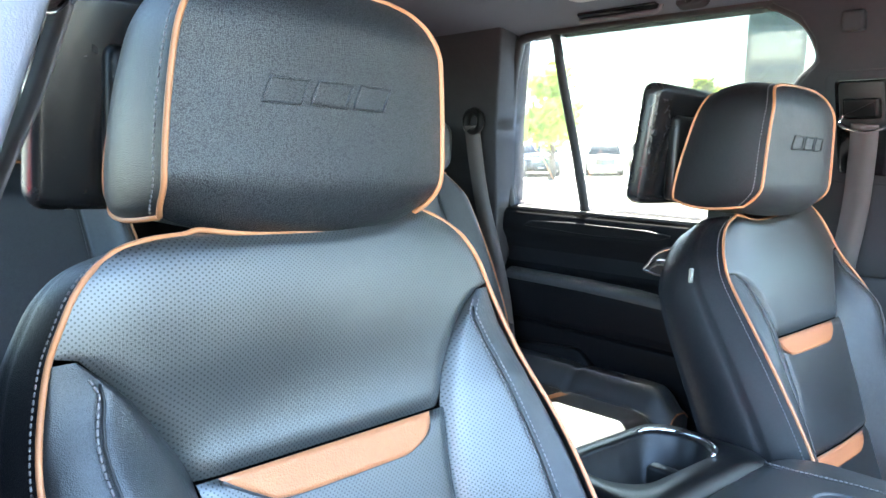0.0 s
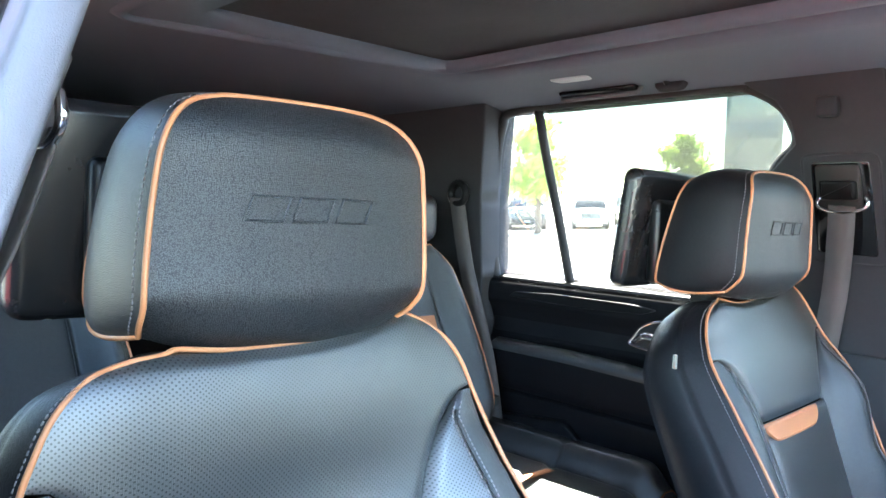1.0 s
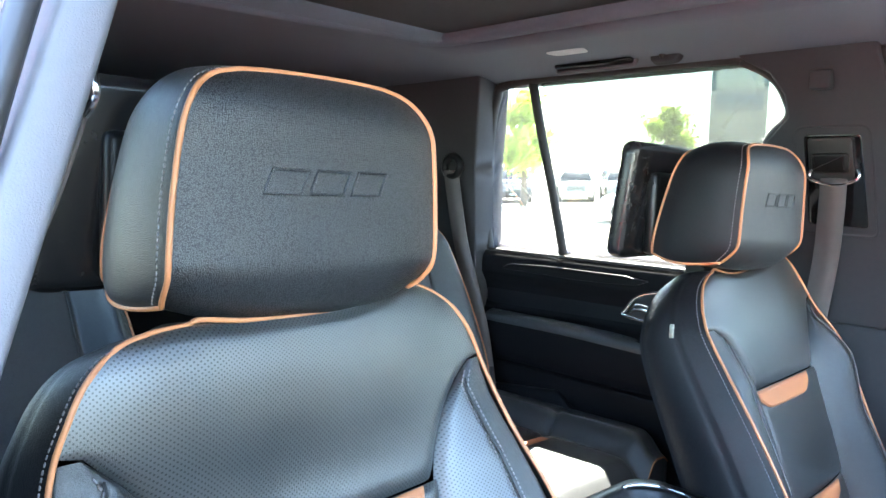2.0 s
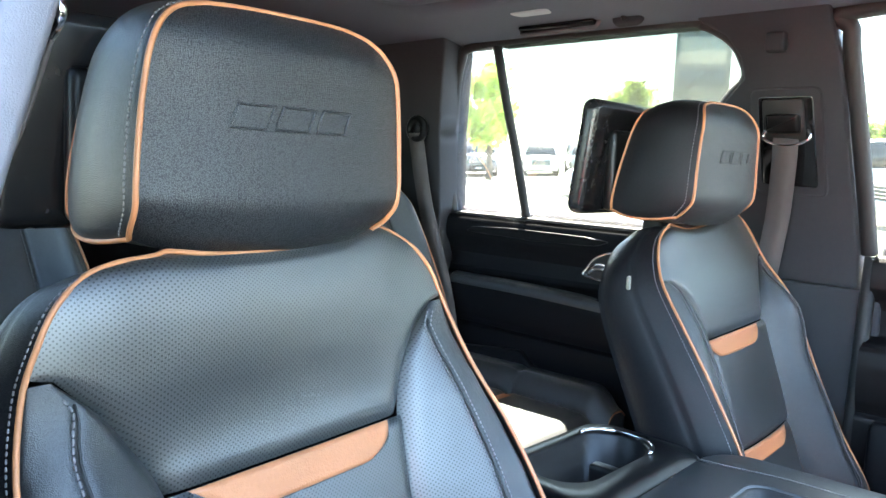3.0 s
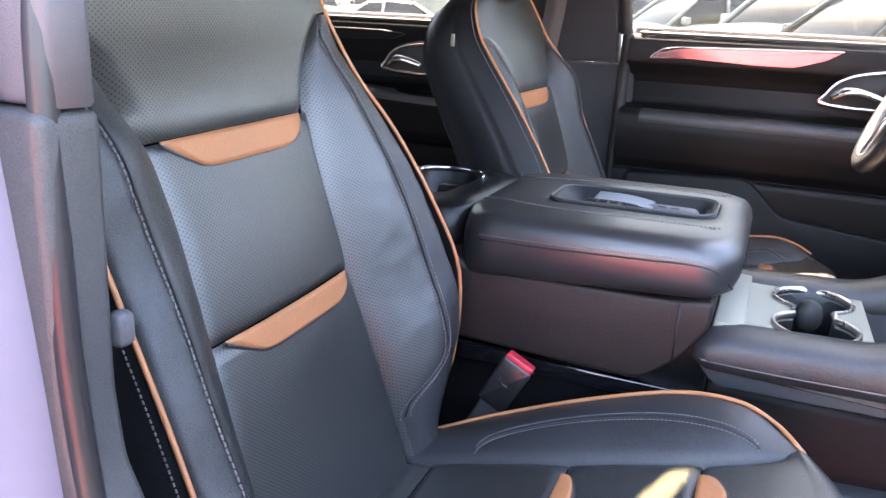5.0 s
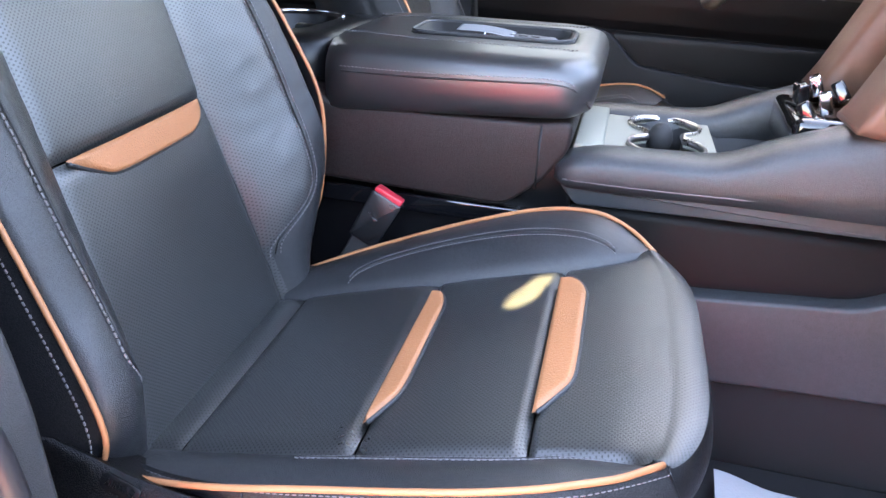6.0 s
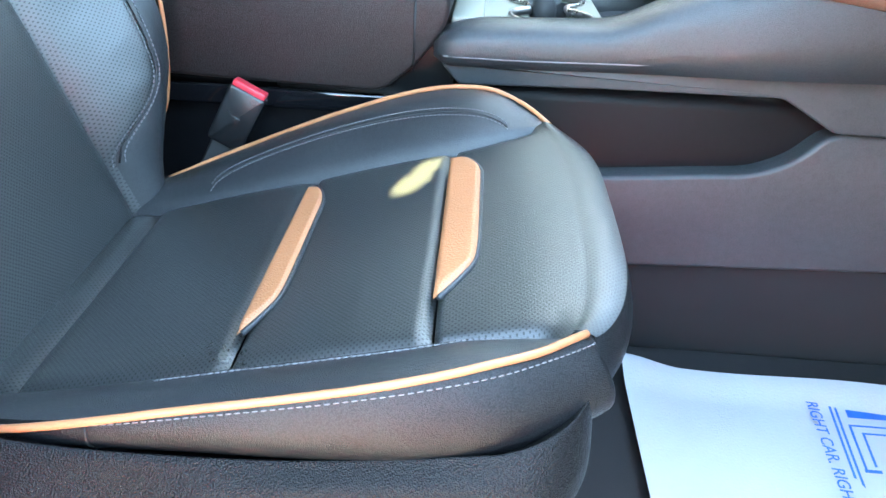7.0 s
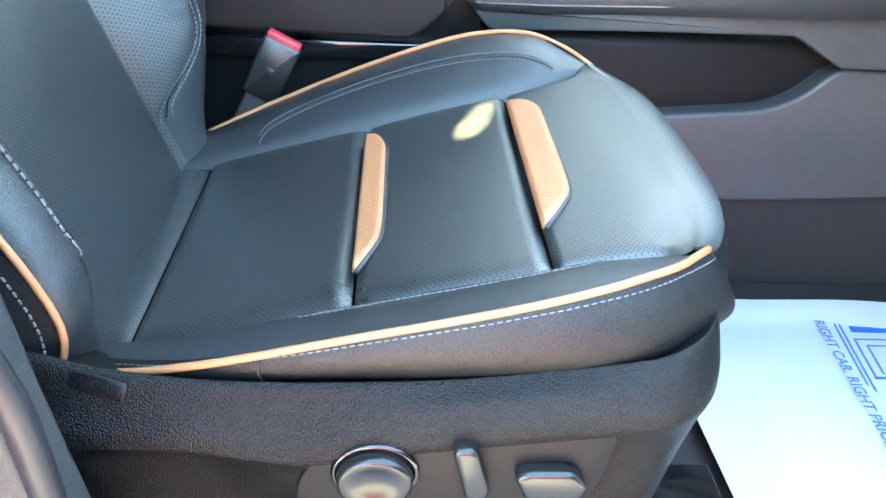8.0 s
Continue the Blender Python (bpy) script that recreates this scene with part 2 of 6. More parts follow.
def tube(pts, r, seg=8, closed=False, flat=1.0):
    pts = [Vector(p) for p in pts]
    rings, prev = [], None
    n = len(pts)
    for i, p in enumerate(pts):
        d = (pts[(i + 1) % n] - pts[i - 1]) if closed else (pts[min(i + 1, n - 1)] - pts[max(i - 1, 0)])
        d.normalize()
        side = prev - d * prev.dot(d) if prev else d.orthogonal()
        side.normalize()
        prev = side
        up = d.cross(side)
        rr = r(i / max(1, n - 1)) if callable(r) else r
        rings.append([p + side * math.cos(a) * rr + up * math.sin(a) * rr * flat for a in [2 * math.pi * k / seg for k in range(seg)]])
    if closed:
        rings.append(rings[0])
        return loft(rings, True, False)
    return loft(rings)


def join(bm, other):
    me = bpy.data.meshes.new("tmp")
    other.to_mesh(me)
    other.free()
    bm.from_mesh(me)
    bpy.data.meshes.remove(me)
    return bm


def rbox(x0, x1, y0, y1, z0, z1, r=0.01, seg=3):
    bm = bmesh.new()
    bmesh.ops.create_cube(bm, size=1.0)
    for v in bm.verts:
        v.co = Vector(((x0 + x1) / 2 + v.co.x * (x1 - x0), (y0 + y1) / 2 + v.co.y * (y1 - y0), (z0 + z1) / 2 + v.co.z * (z1 - z0)))
    if r:
        bmesh.ops.bevel(bm, geom=bm.edges[:], offset=r, segments=seg, profile=0.5, affect="EDGES")
    return bm


def prism(outline, axis, a, b, r=0.0, seg=2):
    """A polygon pushed from a to b along an axis; the outline gives the two other coordinates in order."""
    bm = bmesh.new()

    def put(p, w):
        return {"x": (w, p[0], p[1]), "y": (p[0], w, p[1]), "z": (p[0], p[1], w)}[axis]
    lo = [bm.verts.new(put(p, a)) for p in outline]
    hi = [bm.verts.new(put(p, b)) for p in outline]
    n = len(lo)
    f0, f1 = bm.faces.new(lo), bm.faces.new(hi[::-1])
    for i in range(n):
        bm.faces.new((lo[i], hi[i], hi[(i + 1) % n], lo[(i + 1) % n]))
    bmesh.ops.recalc_face_normals(bm, faces=bm.faces)
    if r:
        bmesh.ops.bevel(bm, geom=list({e for f in (f0, f1) for e in f.edges}), offset=r, segments=seg, profile=0.5, affect="EDGES")
    return bm


def rounded(pts, r, n=4):
    """A polygon with its corners rounded."""
    out = []
    k = len(pts)
    for i, p in enumerate(pts):
        p = Vector(p)
        a, b = Vector(pts[i - 1]) - p, Vector(pts[(i + 1) % k]) - p
        q = min(r, a.length * 0.45, b.length * 0.45)
        a, b = p + a.normalized() * q, p + b.normalized() * q
        for j in range(n + 1):
            t = j / n
            out.append(tuple(a * (1 - t) ** 2 + p * 2 * t * (1 - t) + b * t * t))
    return out


def lerp_table(table, x):
    """Smooth reading of a table of (x, y) rows in rising x."""
    if x <= table[0][0]:
        return table[0][1]
    for i in range(len(table) - 1):
        (x0, y0), (x1, y1) = table[i], table[i + 1]
        if x <= x1:
            m0 = (y1 - table[max(i - 1, 0)][1]) / max(1e-6, x1 - table[max(i - 1, 0)][0])
            m1 = (table[min(i + 2, len(table) - 1)][1] - y0) / max(1e-6, table[min(i + 2, len(table) - 1)][0] - x0)
            h, t = x1 - x0, (x - x0) / (x1 - x0)
            return (2 * t ** 3 - 3 * t * t + 1) * y0 + (t ** 3 - 2 * t * t + t) * h * m0 + (3 * t * t - 2 * t ** 3) * y1 + (t ** 3 - t * t) * h * m1
    return table[-1][1]


def sstep(t):
    t = max(0.0, min(1.0, t))
    return t * t * (3 - 2 * t)


def stitches(pts, pitch=0.0052, size=0.0009, length=0.0037):
    """A row of short raised thread dashes along a path."""
    bm = bmesh.new()
    for p, d in even([Vector(q) for q in pts], pitch):
        join_dash(bm, p, d, size, length)
    return bm


def join_dash(bm, p, d, r, length):
    side = d.cross(Vector((0.3, 0.2, 0.93))).normalized()
    up = side.cross(d)
    ends = []
    for k, rr in ((-0.5, 0.45), (-0.3, 1.0), (0.3, 1.0), (0.5, 0.45)):
        c = p + d * length * k
        ends.append([bm.verts.new(c + side * r * rr * math.cos(a) + up * r * rr * math.sin(a)) for a in (0.8, 2.37, 3.94, 5.5)])
    for a, b in zip(ends, ends[1:]):
        for i in range(4):
            bm.faces.new((a[i], a[(i + 1) % 4], b[(i + 1) % 4], b[i]))
    bm.faces.new(ends[0][::-1])
    bm.faces.new(ends[-1])

# ---- the car's shell ----
CL = 0.855                      # the car's centre line


def wall_y(z, side):
    """The inner face of the cabin's side at a height; side +1 is the far one."""
    k = max(0.0, z - 1.48)
    return CL + side * (0.800 - 0.36 * k - 0.02 * max(0, 1.2 - z))


floor_bm = rbox(-2.9, 1.2, 0.02, 1.69, 0.60, 0.675, 0.01)
solid("floor", floor_bm, M["carpet"], "black carpeted car floor", "floor", kind="structure")


def side_slab(name, outline, y0, y1, material, label, category, kind="structure", r=0.008):
    bm = prism(outline, "y", y0, y1, r, 2)
    bmesh.ops.triangulate(bm, faces=bm.faces[:])
    return solid(name, bm, material, label, category, kind=kind, smooth=False)


def lean(bm, side, y_ref):
    """Bends a slab inwards above the belt line."""
    for v in bm.verts:
        k = max(0.0, v.co.z - 1.48)
        v.co.y -= side * 0.36 * k
    return bm


def slab(outline, side, y, thick, r=0.006):
    """An upright panel on one side of the cabin, leaning in above the belt line; y is its inner face at the belt."""
    y0, y1 = (y, y + thick) if side > 0 else (y - thick, y)
    bm = prism(outline, "y", y0, y1, r, 2)
    bmesh.ops.triangulate(bm, faces=[f for f in bm.faces if len(f.verts) > 4])
    for z in [1.48 + 0.06 * i for i in range(9)]:
        bmesh.ops.bisect_plane(bm, geom=bm.verts[:] + bm.edges[:] + bm.faces[:], plane_co=(0, 0, z), plane_no=(0, 0, 1))
    return lean(bm, side, y)


ceil_bm = grid(lambda a, b: Vector((-2.9 + 2.96 * a, 0.16 + 1.39 * b, 2.005 - 0.045 * abs(2 * b - 1) ** 4)), 30, 20, flip=True)
bmesh.ops.delete(ceil_bm, geom=[f for f in ceil_bm.faces if -1.2 < f.calc_center_median().x < -0.10 and 0.56 < f.calc_center_median().y < 1.17], context="FACES")
bmesh.ops.solidify(ceil_bm, geom=ceil_bm.faces[:], thickness=-0.03)
ceil_ob = solid("ceiling", ceil_bm, M["headliner"], "dark grey fabric car headliner", "ceiling", kind="structure")

for side, tag in ((1, "far"), (-1, "near")):
    bp = [(-0.72, 1.412), (-0.380, 1.412), (-0.381, 1.47), (-0.394, 1.56), (-0.425, 1.70), (-0.49, 1.98), (-0.77, 1.98), (-0.735, 1.930), (-0.690, 1.89), (-0.660, 1.816), (-0.700, 1.755), (-0.725, 1.60)]
    if side > 0:
        bp = [(-0.72, 1.412), (-0.420, 1.412), (-0.436, 1.60), (-0.455, 1.85), (-0.48, 1.98), (-0.77, 1.98), (-0.715, 1.934), (-0.668, 1.907), (-0.643, 1.866), (-0.638, 1.824), (-0.690, 1.772), (-0.715, 1.60)]
    low = [(-0.76, 0.66), (-0.36, 0.66), (-0.365, 1.10), (-0.378, 1.411), (-0.74, 1.411)]
    if side < 0:
        low = rounded([(-0.76, 0.66), (-0.318, 0.66), (-0.325, 0.93), (-0.336, 1.02), (-0.344, 1.10), (-0.352, 1.14), (-0.363, 1.18), (-0.376, 1.205), (-0.382, 1.25), (-0.380, 1.411), (-0.74, 1.411)], 0.008, 3)
    # near trims are lighter copies, with the door opening's daylight in their colour
    solid("pillar_trim_" + tag, slab(bp, side, CL + side * 0.792, 0.05 if side > 0 else 0.030), M["pillar"] if side > 0 else M["trim"], "dark fabric covered pillar trim" if side > 0 else "grey plastic pillar trim, lightened for the daylight on it", "pillar", kind="structure")
    solid("pillar_base_" + tag, slab(low, side, CL + side * 0.790, 0.05 if side > 0 else 0.040), M["slate"] if side < 0 else M["pillar"], "dark plastic lower pillar trim" if side > 0 else "grey plastic lower pillar trim, lightened for the daylight on it", "pillar", kind="structure")
    rail = [(-2.9, 1.945), (0.14, 1.945), (0.10, 2.03), (-2.9, 2.03)]
    solid("roof_rail_" + tag, slab(rail, side, CL + side * 0.80, 0.08), M["headliner"], "dark headliner edge above the windows", "trim", kind="structure")
    cp = [(-1.9, 0.66), (-1.54, 0.66), (-1.545, 1.48), (-1.478, 1.72), (-1.395, 1.94), (-1.39, 1.98), (-1.9, 1.98)]
    solid("rear_pillar_" + tag, slab(cp, side, CL + side * 0.745, 0.12), M["pillar"], "dark rear pillar trim", "pillar", kind="structure")
    qp = [(-2.9, 0.66), (-1.9, 0.66), (-1.9, 1.98), (-2.9, 1.98)]
    solid("quarter_panel_" + tag, slab(qp, side, CL + side * 0.78, 0.08), M["pillar"], "dark rear side trim", "wall", kind="structure")
solid("rear_wall", rbox(-2.98, -2.9, 0.05, 1.66, 0.6, 2.0, 0.01), M["pillar"], "dark rear end of the cabin", "wall", kind="structure")

# ---- front seats ----
VB, WB = Vector((-0.313, 0, 0.950)), Vector((0.950, 0, 0.313))     # up along the backrest, and out of it
SC, NC = Vector((0.9654, 0, 0.2607)), Vector((-0.2607, 0, 0.9654))  # forward along the cushion, and up out of it
OUTLINE = [(-0.475, 0.220), (-0.44, 0.238), (-0.405, 0.245), (-0.36, 0.251), (-0.25, 0.256), (-0.15, 0.252), (-0.05, 0.244), (0.03, 0.231), (0.10, 0.217), (0.14, 0.204), (0.165, 0.190), (0.183, 0.170), (0.193, 0.148), (0.197, 0.125)]
EDGE_IN = [(-0.475, -0.04), (-0.43, -0.015), (-0.38, 0.030), (-0.33, 0.064), (-0.28, 0.080), (-0.22, 0.078), (-0.12, 0.064), (0.0, 0.028), (0.08, -0.004), (0.14, -0.018), (0.2, -0.024)]
EDGE_W = [(-0.475, 0.0), (-0.43, 0.028), (-0.40, 0.050), (-0.36, 0.076), (-0.30, 0.088), (-0.22, 0.080), (-0.12, 0.064), (0.0, 0.028), (0.08, -0.004), (0.14, -0.018), (0.2, -0.024)]
INNER = [(-0.475, 0.153), (-0.43, 0.150), (-0.33, 0.139), (-0.2, 0.128), (-0.08, 0.121), (0.0, 0.130), (0.04, 0.142), (0.08, 0.164), (0.112, 0.196)]
SIDE_DEPTH = [(-0.43, 0.17), (-0.2, 0.165), (0.0, 0.145), (0.1, 0.125), (0.2, 0.085)]


def edge_u(v, rolled=False):
    """Half the backrest's width; a rolled edge is drawn in a little."""
    return lerp_table(OUTLINE, v) - (0.022 * sstep((0.02 - v) / 0.13) * sstep((v + 0.40) / 0.14) if rolled else 0.0)


def edge_w(v, tucked=False, rolled=False):
    return lerp_table(EDGE_IN if tucked else EDGE_W, v) - (0.034 * sstep((0.02 - v) / 0.13) * sstep((v + 0.40) / 0.14) if rolled else 0.0)


def back_w(u, v, tucked=False, rolled=False):
    """How far the backrest stands out of its plane."""
    a = abs(u)
    co, ci, we = edge_u(v, rolled), lerp_table(INNER, v), edge_w(v, tucked, rolled)
    base = 0.010 * math.exp(-((v + 0.17) / 0.14) ** 2) * (1 - min(1, a / 0.14) ** 2) - 0.012 * sstep((v - 0.08) / 0.12)
    if v >= 0.112 or a <= ci:
        t = min(1.0, a / co) ** 3 * sstep((v - 0.01) / 0.11)
        return base + (we - base) * t
    t = min(1, (a - ci) / max(1e-4, co - ci))
    k = sstep((0.112 - v) / 0.10)
    rise = 1 - (1 - t) ** 1.5 if rolled else t ** 1.3
    soft = we * rise + (0.016 + 0.020 * sstep((-0.22 - v) / 0.16) if tucked else 0.024 if rolled else 0.012) * math.sin(math.pi * min(1, t)) * k
    s0 = (ci / co) ** 3 * sstep((v - 0.01) / 0.11)
    return base + (we - base) * s0 * (1 - t) + (soft - base * t)


def front_seat(yc, out, name_label, skew, hs=1.0, hdy=-0.010, rolled=False, dx=0.0, hdx=0.0, rise=0.0, lead=(0.0, 0.0), shoulder=(0.0, 0.006), ins=0.0, slope=0.0, side_mat="leather"):
    seat = root("front_seat", (-0.20, yc, 0.72), name_label, "car seat", "front seats")
    Y = Vector((0, 1, 0))
    OB, OC = Vector((-0.555 + dx, yc, 1.355)), Vector((-0.065 + dx, yc, 1.018))

    def B(u, v, w):
        up = sstep((v - 0.08) / 0.10)
        v += rise * max(0.0, v) / 0.2 + slope * u * up + (shoulder[1] if u * out > 0 else 0.006) * math.exp(-((abs(u) - 0.120) / 0.045) ** 2) * up
        if u * out > 0:
            u += out * shoulder[0] * sstep((v + 0.02) / 0.08) * sstep((abs(u) - 0.10) / 0.08)
        w += (lead[0] + lead[1] * max(-0.16, min(0.16, u))) * sstep((v - 0.02) / 0.16)
        return OB + Y * u + VB * (v + skew * u) + WB * w

    def C(s, u, n):
        return OC + SC * s + Y * u + NC * (n + skew * 0.8 * u)

    def tuck(a, b, ea, eb, depth=0.009):
        """A pillow's edge: drops towards the seams on the sides that are tucked in."""
        d = min(a / ea if ea else 9, (1 - a) / ea if ea else 9, b / eb if eb else 9, (1 - b) / eb if eb else 9)
        return -depth * (1 - min(1, d)) ** 2.2

    # --- backrest cushions: upper, middle, lower panel and two bolsters
    def upper(a, b):
        s = a * 2 - 1
        v = 0.002 + b * 0.195
        half = lerp_table(OUTLINE, v) if v > 0.112 else lerp_table(INNER, v)
        u = s * half
        w = back_w(u, v)
        edge = (1 - abs(s)) * half
        if v < 0.112:
            w += -0.010 * (1 - min(1, edge / 0.022)) ** 2 * sstep((0.122 - v) / 0.03)
        w += -0.006 * (1 - min(1, b / 0.10)) ** 2
        dip = -0.011 * (1 - (min(1, abs(u) / 0.125)) ** 2) * sstep((b - 0.7) / 0.3) + 0.004 * math.exp(-((abs(u) - 0.125) / 0.03) ** 2) * sstep((b - 0.8) / 0.2)
        w += -0.004 * sstep((b - 0.92) / 0.08) ** 2
        return B(u, v + dip, w), (u, v)
    part("upper_panel", grid(upper, 72, 48), M["perf"], seat, "perforated black leather panel")

    def centre(v0, v1):
        def f(a, b):
            v = v0 + (v1 - v0) * b
            half = lerp_table(INNER, v)
            u = (a * 2 - 1) * half
            w = back_w(u, v) + 0.004 * math.sin(math.pi * b) ** 0.5 + tuck(a, b, 0.06, 0.05, 0.0055)
            return B(u, v, w), (u, v)
        return f
    part("middle_panel", grid(centre(-0.190, 0.0), 40, 32), M["perf"], seat, "perforated black leather panel")
    part("lower_panel", grid(centre(-0.47, -0.192), 40, 32), M["perf"], seat, "perforated black leather panel")
    for sg in (-1, 1):
        ro = rolled and sg == out

        def stitch_u(v):
            ci, co = lerp_table(INNER, v), edge_u(v, ro)
            u = co - 0.036 * min(1, (co - ci) / 0.05)
            return u + (ci + 0.012 - u) * sstep((-0.315 - v) / 0.085) ** 1.5

        def bolster(outer):
            def f(a, b, sg=sg, ro=ro):
                v = -0.475 + b * 0.586
                ci, co = lerp_table(INNER, v), edge_u(v, ro)
                us = min(co - 0.001, max(ci + 0.001, stitch_u(v) - 0.0045))
                u = us + (co - us) * a if outer else ci + (us - ci) * a
                q = (u - ci) / max(1e-4, co - ci)
                w = back_w(u, v, sg != out, ro) - 0.010 * (1 - min(1, q / 0.16)) ** 2 - 0.008 * sstep((q - 0.9) / 0.1) ** 2
                wr = 0.0014 * noise.noise((u * 40, v * 90, yc + sg)) * sstep(q / 0.5)
                fold = -0.0016 * math.exp(-((u - us) / 0.004) ** 2)
                return B(sg * u, v, w + wr + fold), (u, v)
            return f
        part("bolster", grid(bolster(False), 20, 70, flip=sg < 0), M["leather"] if sg == out else M["perf"], seat, "raised leather side bolster")
        part("bolster_edge", grid(bolster(True), 16, 70, flip=sg < 0), M["leather"], seat, "smooth leather bolster edge")
        st = []
        st2, st3 = [], []
        for i in range(70):
            v = -0.40 + 0.50 * i / 69
            ci, co = lerp_table(INNER, v), edge_u(v, ro)
            u = co - 0.036 * min(1, (co - ci) / 0.05)
            u += (ci + 0.012 - u) * sstep((-0.315 - v) / 0.085) ** 1.5
            tk = sg != out
            st.append(B(sg * u, v, back_w(u, v, tk, ro) + 0.0006))
            st2.append(B(sg * (u - 0.0045), v, back_w(u - 0.0045, v, tk, ro) + 0.0002))
            st3.append(B(sg * (u - 0.009), v, back_w(u - 0.009, v, tk, ro) + 0.0006))
        part("stitching", stitches(st, 0.0062, 0.0012, 0.0050) if sg == out else stitches(st), M["thread"], seat, "pale contrast stitching")
        if sg != out:
            part("stitching", stitches(st3), M["thread"], seat, "pale contrast stitching")
        part("seam", tube(st2[::2], 0.0012, 5), M["matte"], seat)

    # --- tan inserts below the two cross seams
    for v0, drop, sh in ((0.0, 0.028, 0.0), (-0.190, 0.025, 0.006)):
        def insert(a, b, v0=v0, drop=drop, sh=sh):
            lo, hi = -0.116 + sh + ins, 0.104 + sh + ins
            cut = 0.042 * b ** 1.15
            cut2 = 0.036 * b ** 3.2
            u = (lo + cut) + (hi - lo - cut - cut2) * a
            v = v0 + 0.001 - (drop + 0.005) * b * (1 - 0.16 * math.exp(-a / 0.07))
            return B(u, v, back_w(u, v) + 0.0068 + tuck(a, b, 0.05, 0.12, 0.004)), (u, v)
        part("tan_insert", grid(insert, 36, 12, flip=True), M["tan"], seat, "tan leather insert")
        edge = [insert(1 - i / 20, 1.0)[0] for i in range(21)]
        edge = [insert(1.0, i / 8)[0] for i in range(3, 8)] + edge + [insert(0.0, 1 - i / 8)[0] for i in range(1, 8)]
        part("seam", tube([e - WB * 0.0022 for e in edge], 0.0028, 6), M["leather"], seat)

    # --- piping round the backrest, and the boxing behind it
    loop = [(u, v) for v, u in OUTLINE]
    ring = [(u, v) for u, v in loop] + [(u, 0.197 + d) for u, d in ((0.115, 0.003), (0.10, 0.0), (0.075, -0.006), (0.045, -0.010), (0.0, -0.011))]
    ring = ring + [(-u, v) for u, v in reversed(ring[:-1])]
    ring = [(u - math.copysign(lerp_table(OUTLINE, v) - edge_u(v, True), u), v) if rolled and u * out > 0 else (u, v) for u, v in ring]
    edge = smooth_path([B(u, v, edge_w(v, u * out < 0, rolled and u * out > 0) - 0.004 * sstep((v - 0.15) / 0.04)) for u, v in ring], 190)
    lift = [WB * 0.0012 + (Y * math.copysign(0.0012, (e - OB).y) if (e - OB).dot(VB) < 0.17 else VB * 0.0022) for e in edge]
    part("piping", tube([e + l for e, l in zip(edge, lift)], 0.0024, 8), M["piping"], seat, "tan leather piping")
    n = len(edge)

    def boxing(a, b):
        i = min(n - 1, round(a * (n - 1)))
        p = edge[i]
        v = (p - OB).dot(VB)
        u = (p - OB).dot(Y)
        dep = lerp_table(SIDE_DEPTH, v)
        outw = Vector((0, 1 if u > 0 else -1, 0)) * min(1, abs(u) / 0.17) + VB * (1 - min(1, abs(u) / 0.17))
        bul = 0.020 * math.sin(math.pi * min(1, b * 1.05)) - 0.030 * max(0, b - 0.75) ** 1.5
        groove = -0.004 * math.exp(-((b - 0.36) / 0.018) ** 2)
        return p - WB * (dep * b + 0.001) + outw * (bul + groove)
    part("side_boxing", grid(boxing, n - 1, 26), M["shaded_leather"], seat, "smooth black leather sides")
    bs = [boxing(i / 220, 0.055) + (Vector((0, 1, 0)) * (0.0012 if (boxing(i / 220, 0.05) - OB).y > 0 else -0.0012)) for i in range(8, 213)]
    part("stitching", stitches(bs), M["thread"], seat, "pale contrast stitching")
    rear = [boxing(i / 60, 1.0) for i in range(61)]

    def shell(a, b):
        p = rear[min(60, round(a * 60))]
        c = B(0, (p - OB).dot(VB) * 0.9 - 0.01, -0.17)
        return p.lerp(c, b) - WB * 0.022 * math.sin(math.pi * b / 2)
    part("back_shell", grid(shell, 60, 8), M["soft"], seat, "black backrest shell")
    # small woven tag on the inboard side
    part("seam", tube([boxing(i / 80, 0.36) for i in range(2, 79)], 0.0013, 5), M["matte"], seat)
    tg = B(-out * 0.238, 0.128, -0.058)
    part("tag", rbox(tg.x - 0.003, tg.x + 0.003, tg.y - 0.003, tg.y + 0.003, tg.z - 0.011, tg.z + 0.011, 0.001, 1), M["plate"], seat, "small grey fabric tag")

    # --- headrest
    hy, zb, zt = yc + hdy, 1.552, 1.748

    def head_half(z):
        return hs * lerp_table([(1.552, 0.129), (1.562, 0.1345), (1.575, 0.137), (1.60, 0.138), (1.65, 0.135), (1.690, 0.1305), (1.708, 0.1265), (1.724, 0.1185), (1.736, 0.1075), (1.744, 0.092), (1.748, 0.072)], z)

    def head_x(y, z):
        a = abs(y) / 0.139
        return -0.560 + hdx - 0.016 * a ** 2.2 - 0.036 * max(0, (1.592 - z) / 0.04) ** 2 - 0.026 * max(0, (z - 1.70) / 0.05) ** 2

    def face(a, b):
        z = zb + (zt - zb) * b
        y = (a * 2 - 1) * head_half(z)
        z2 = z + 0.002 * (1 - (y / 0.14) ** 2) * sstep((b - 0.7) / 0.3) - 0.014 * (1 - (y / 0.125) ** 4) * (1 - sstep(b / 0.2))
        return Vector((head_x(y, z), hy + y, z2)), (y, z)
    head = part("headrest", grid(face, 56, 44), M["pebble"], seat, "grained black leather headrest with embossed badge")
    hz = [1.554, 1.559, 1.566, 1.58, 1.60, 1.63, 1.66, 1.69, 1.705, 1.718, 1.729, 1.737, 1.743, 1.7465, 1.748]
    outl = [(head_half(z), z) for z in hz] + [(0.045 * hs, 1.7495), (0.0, 1.750)]
    outl = outl + [(-y, z) for y, z in reversed(outl[:-1])]
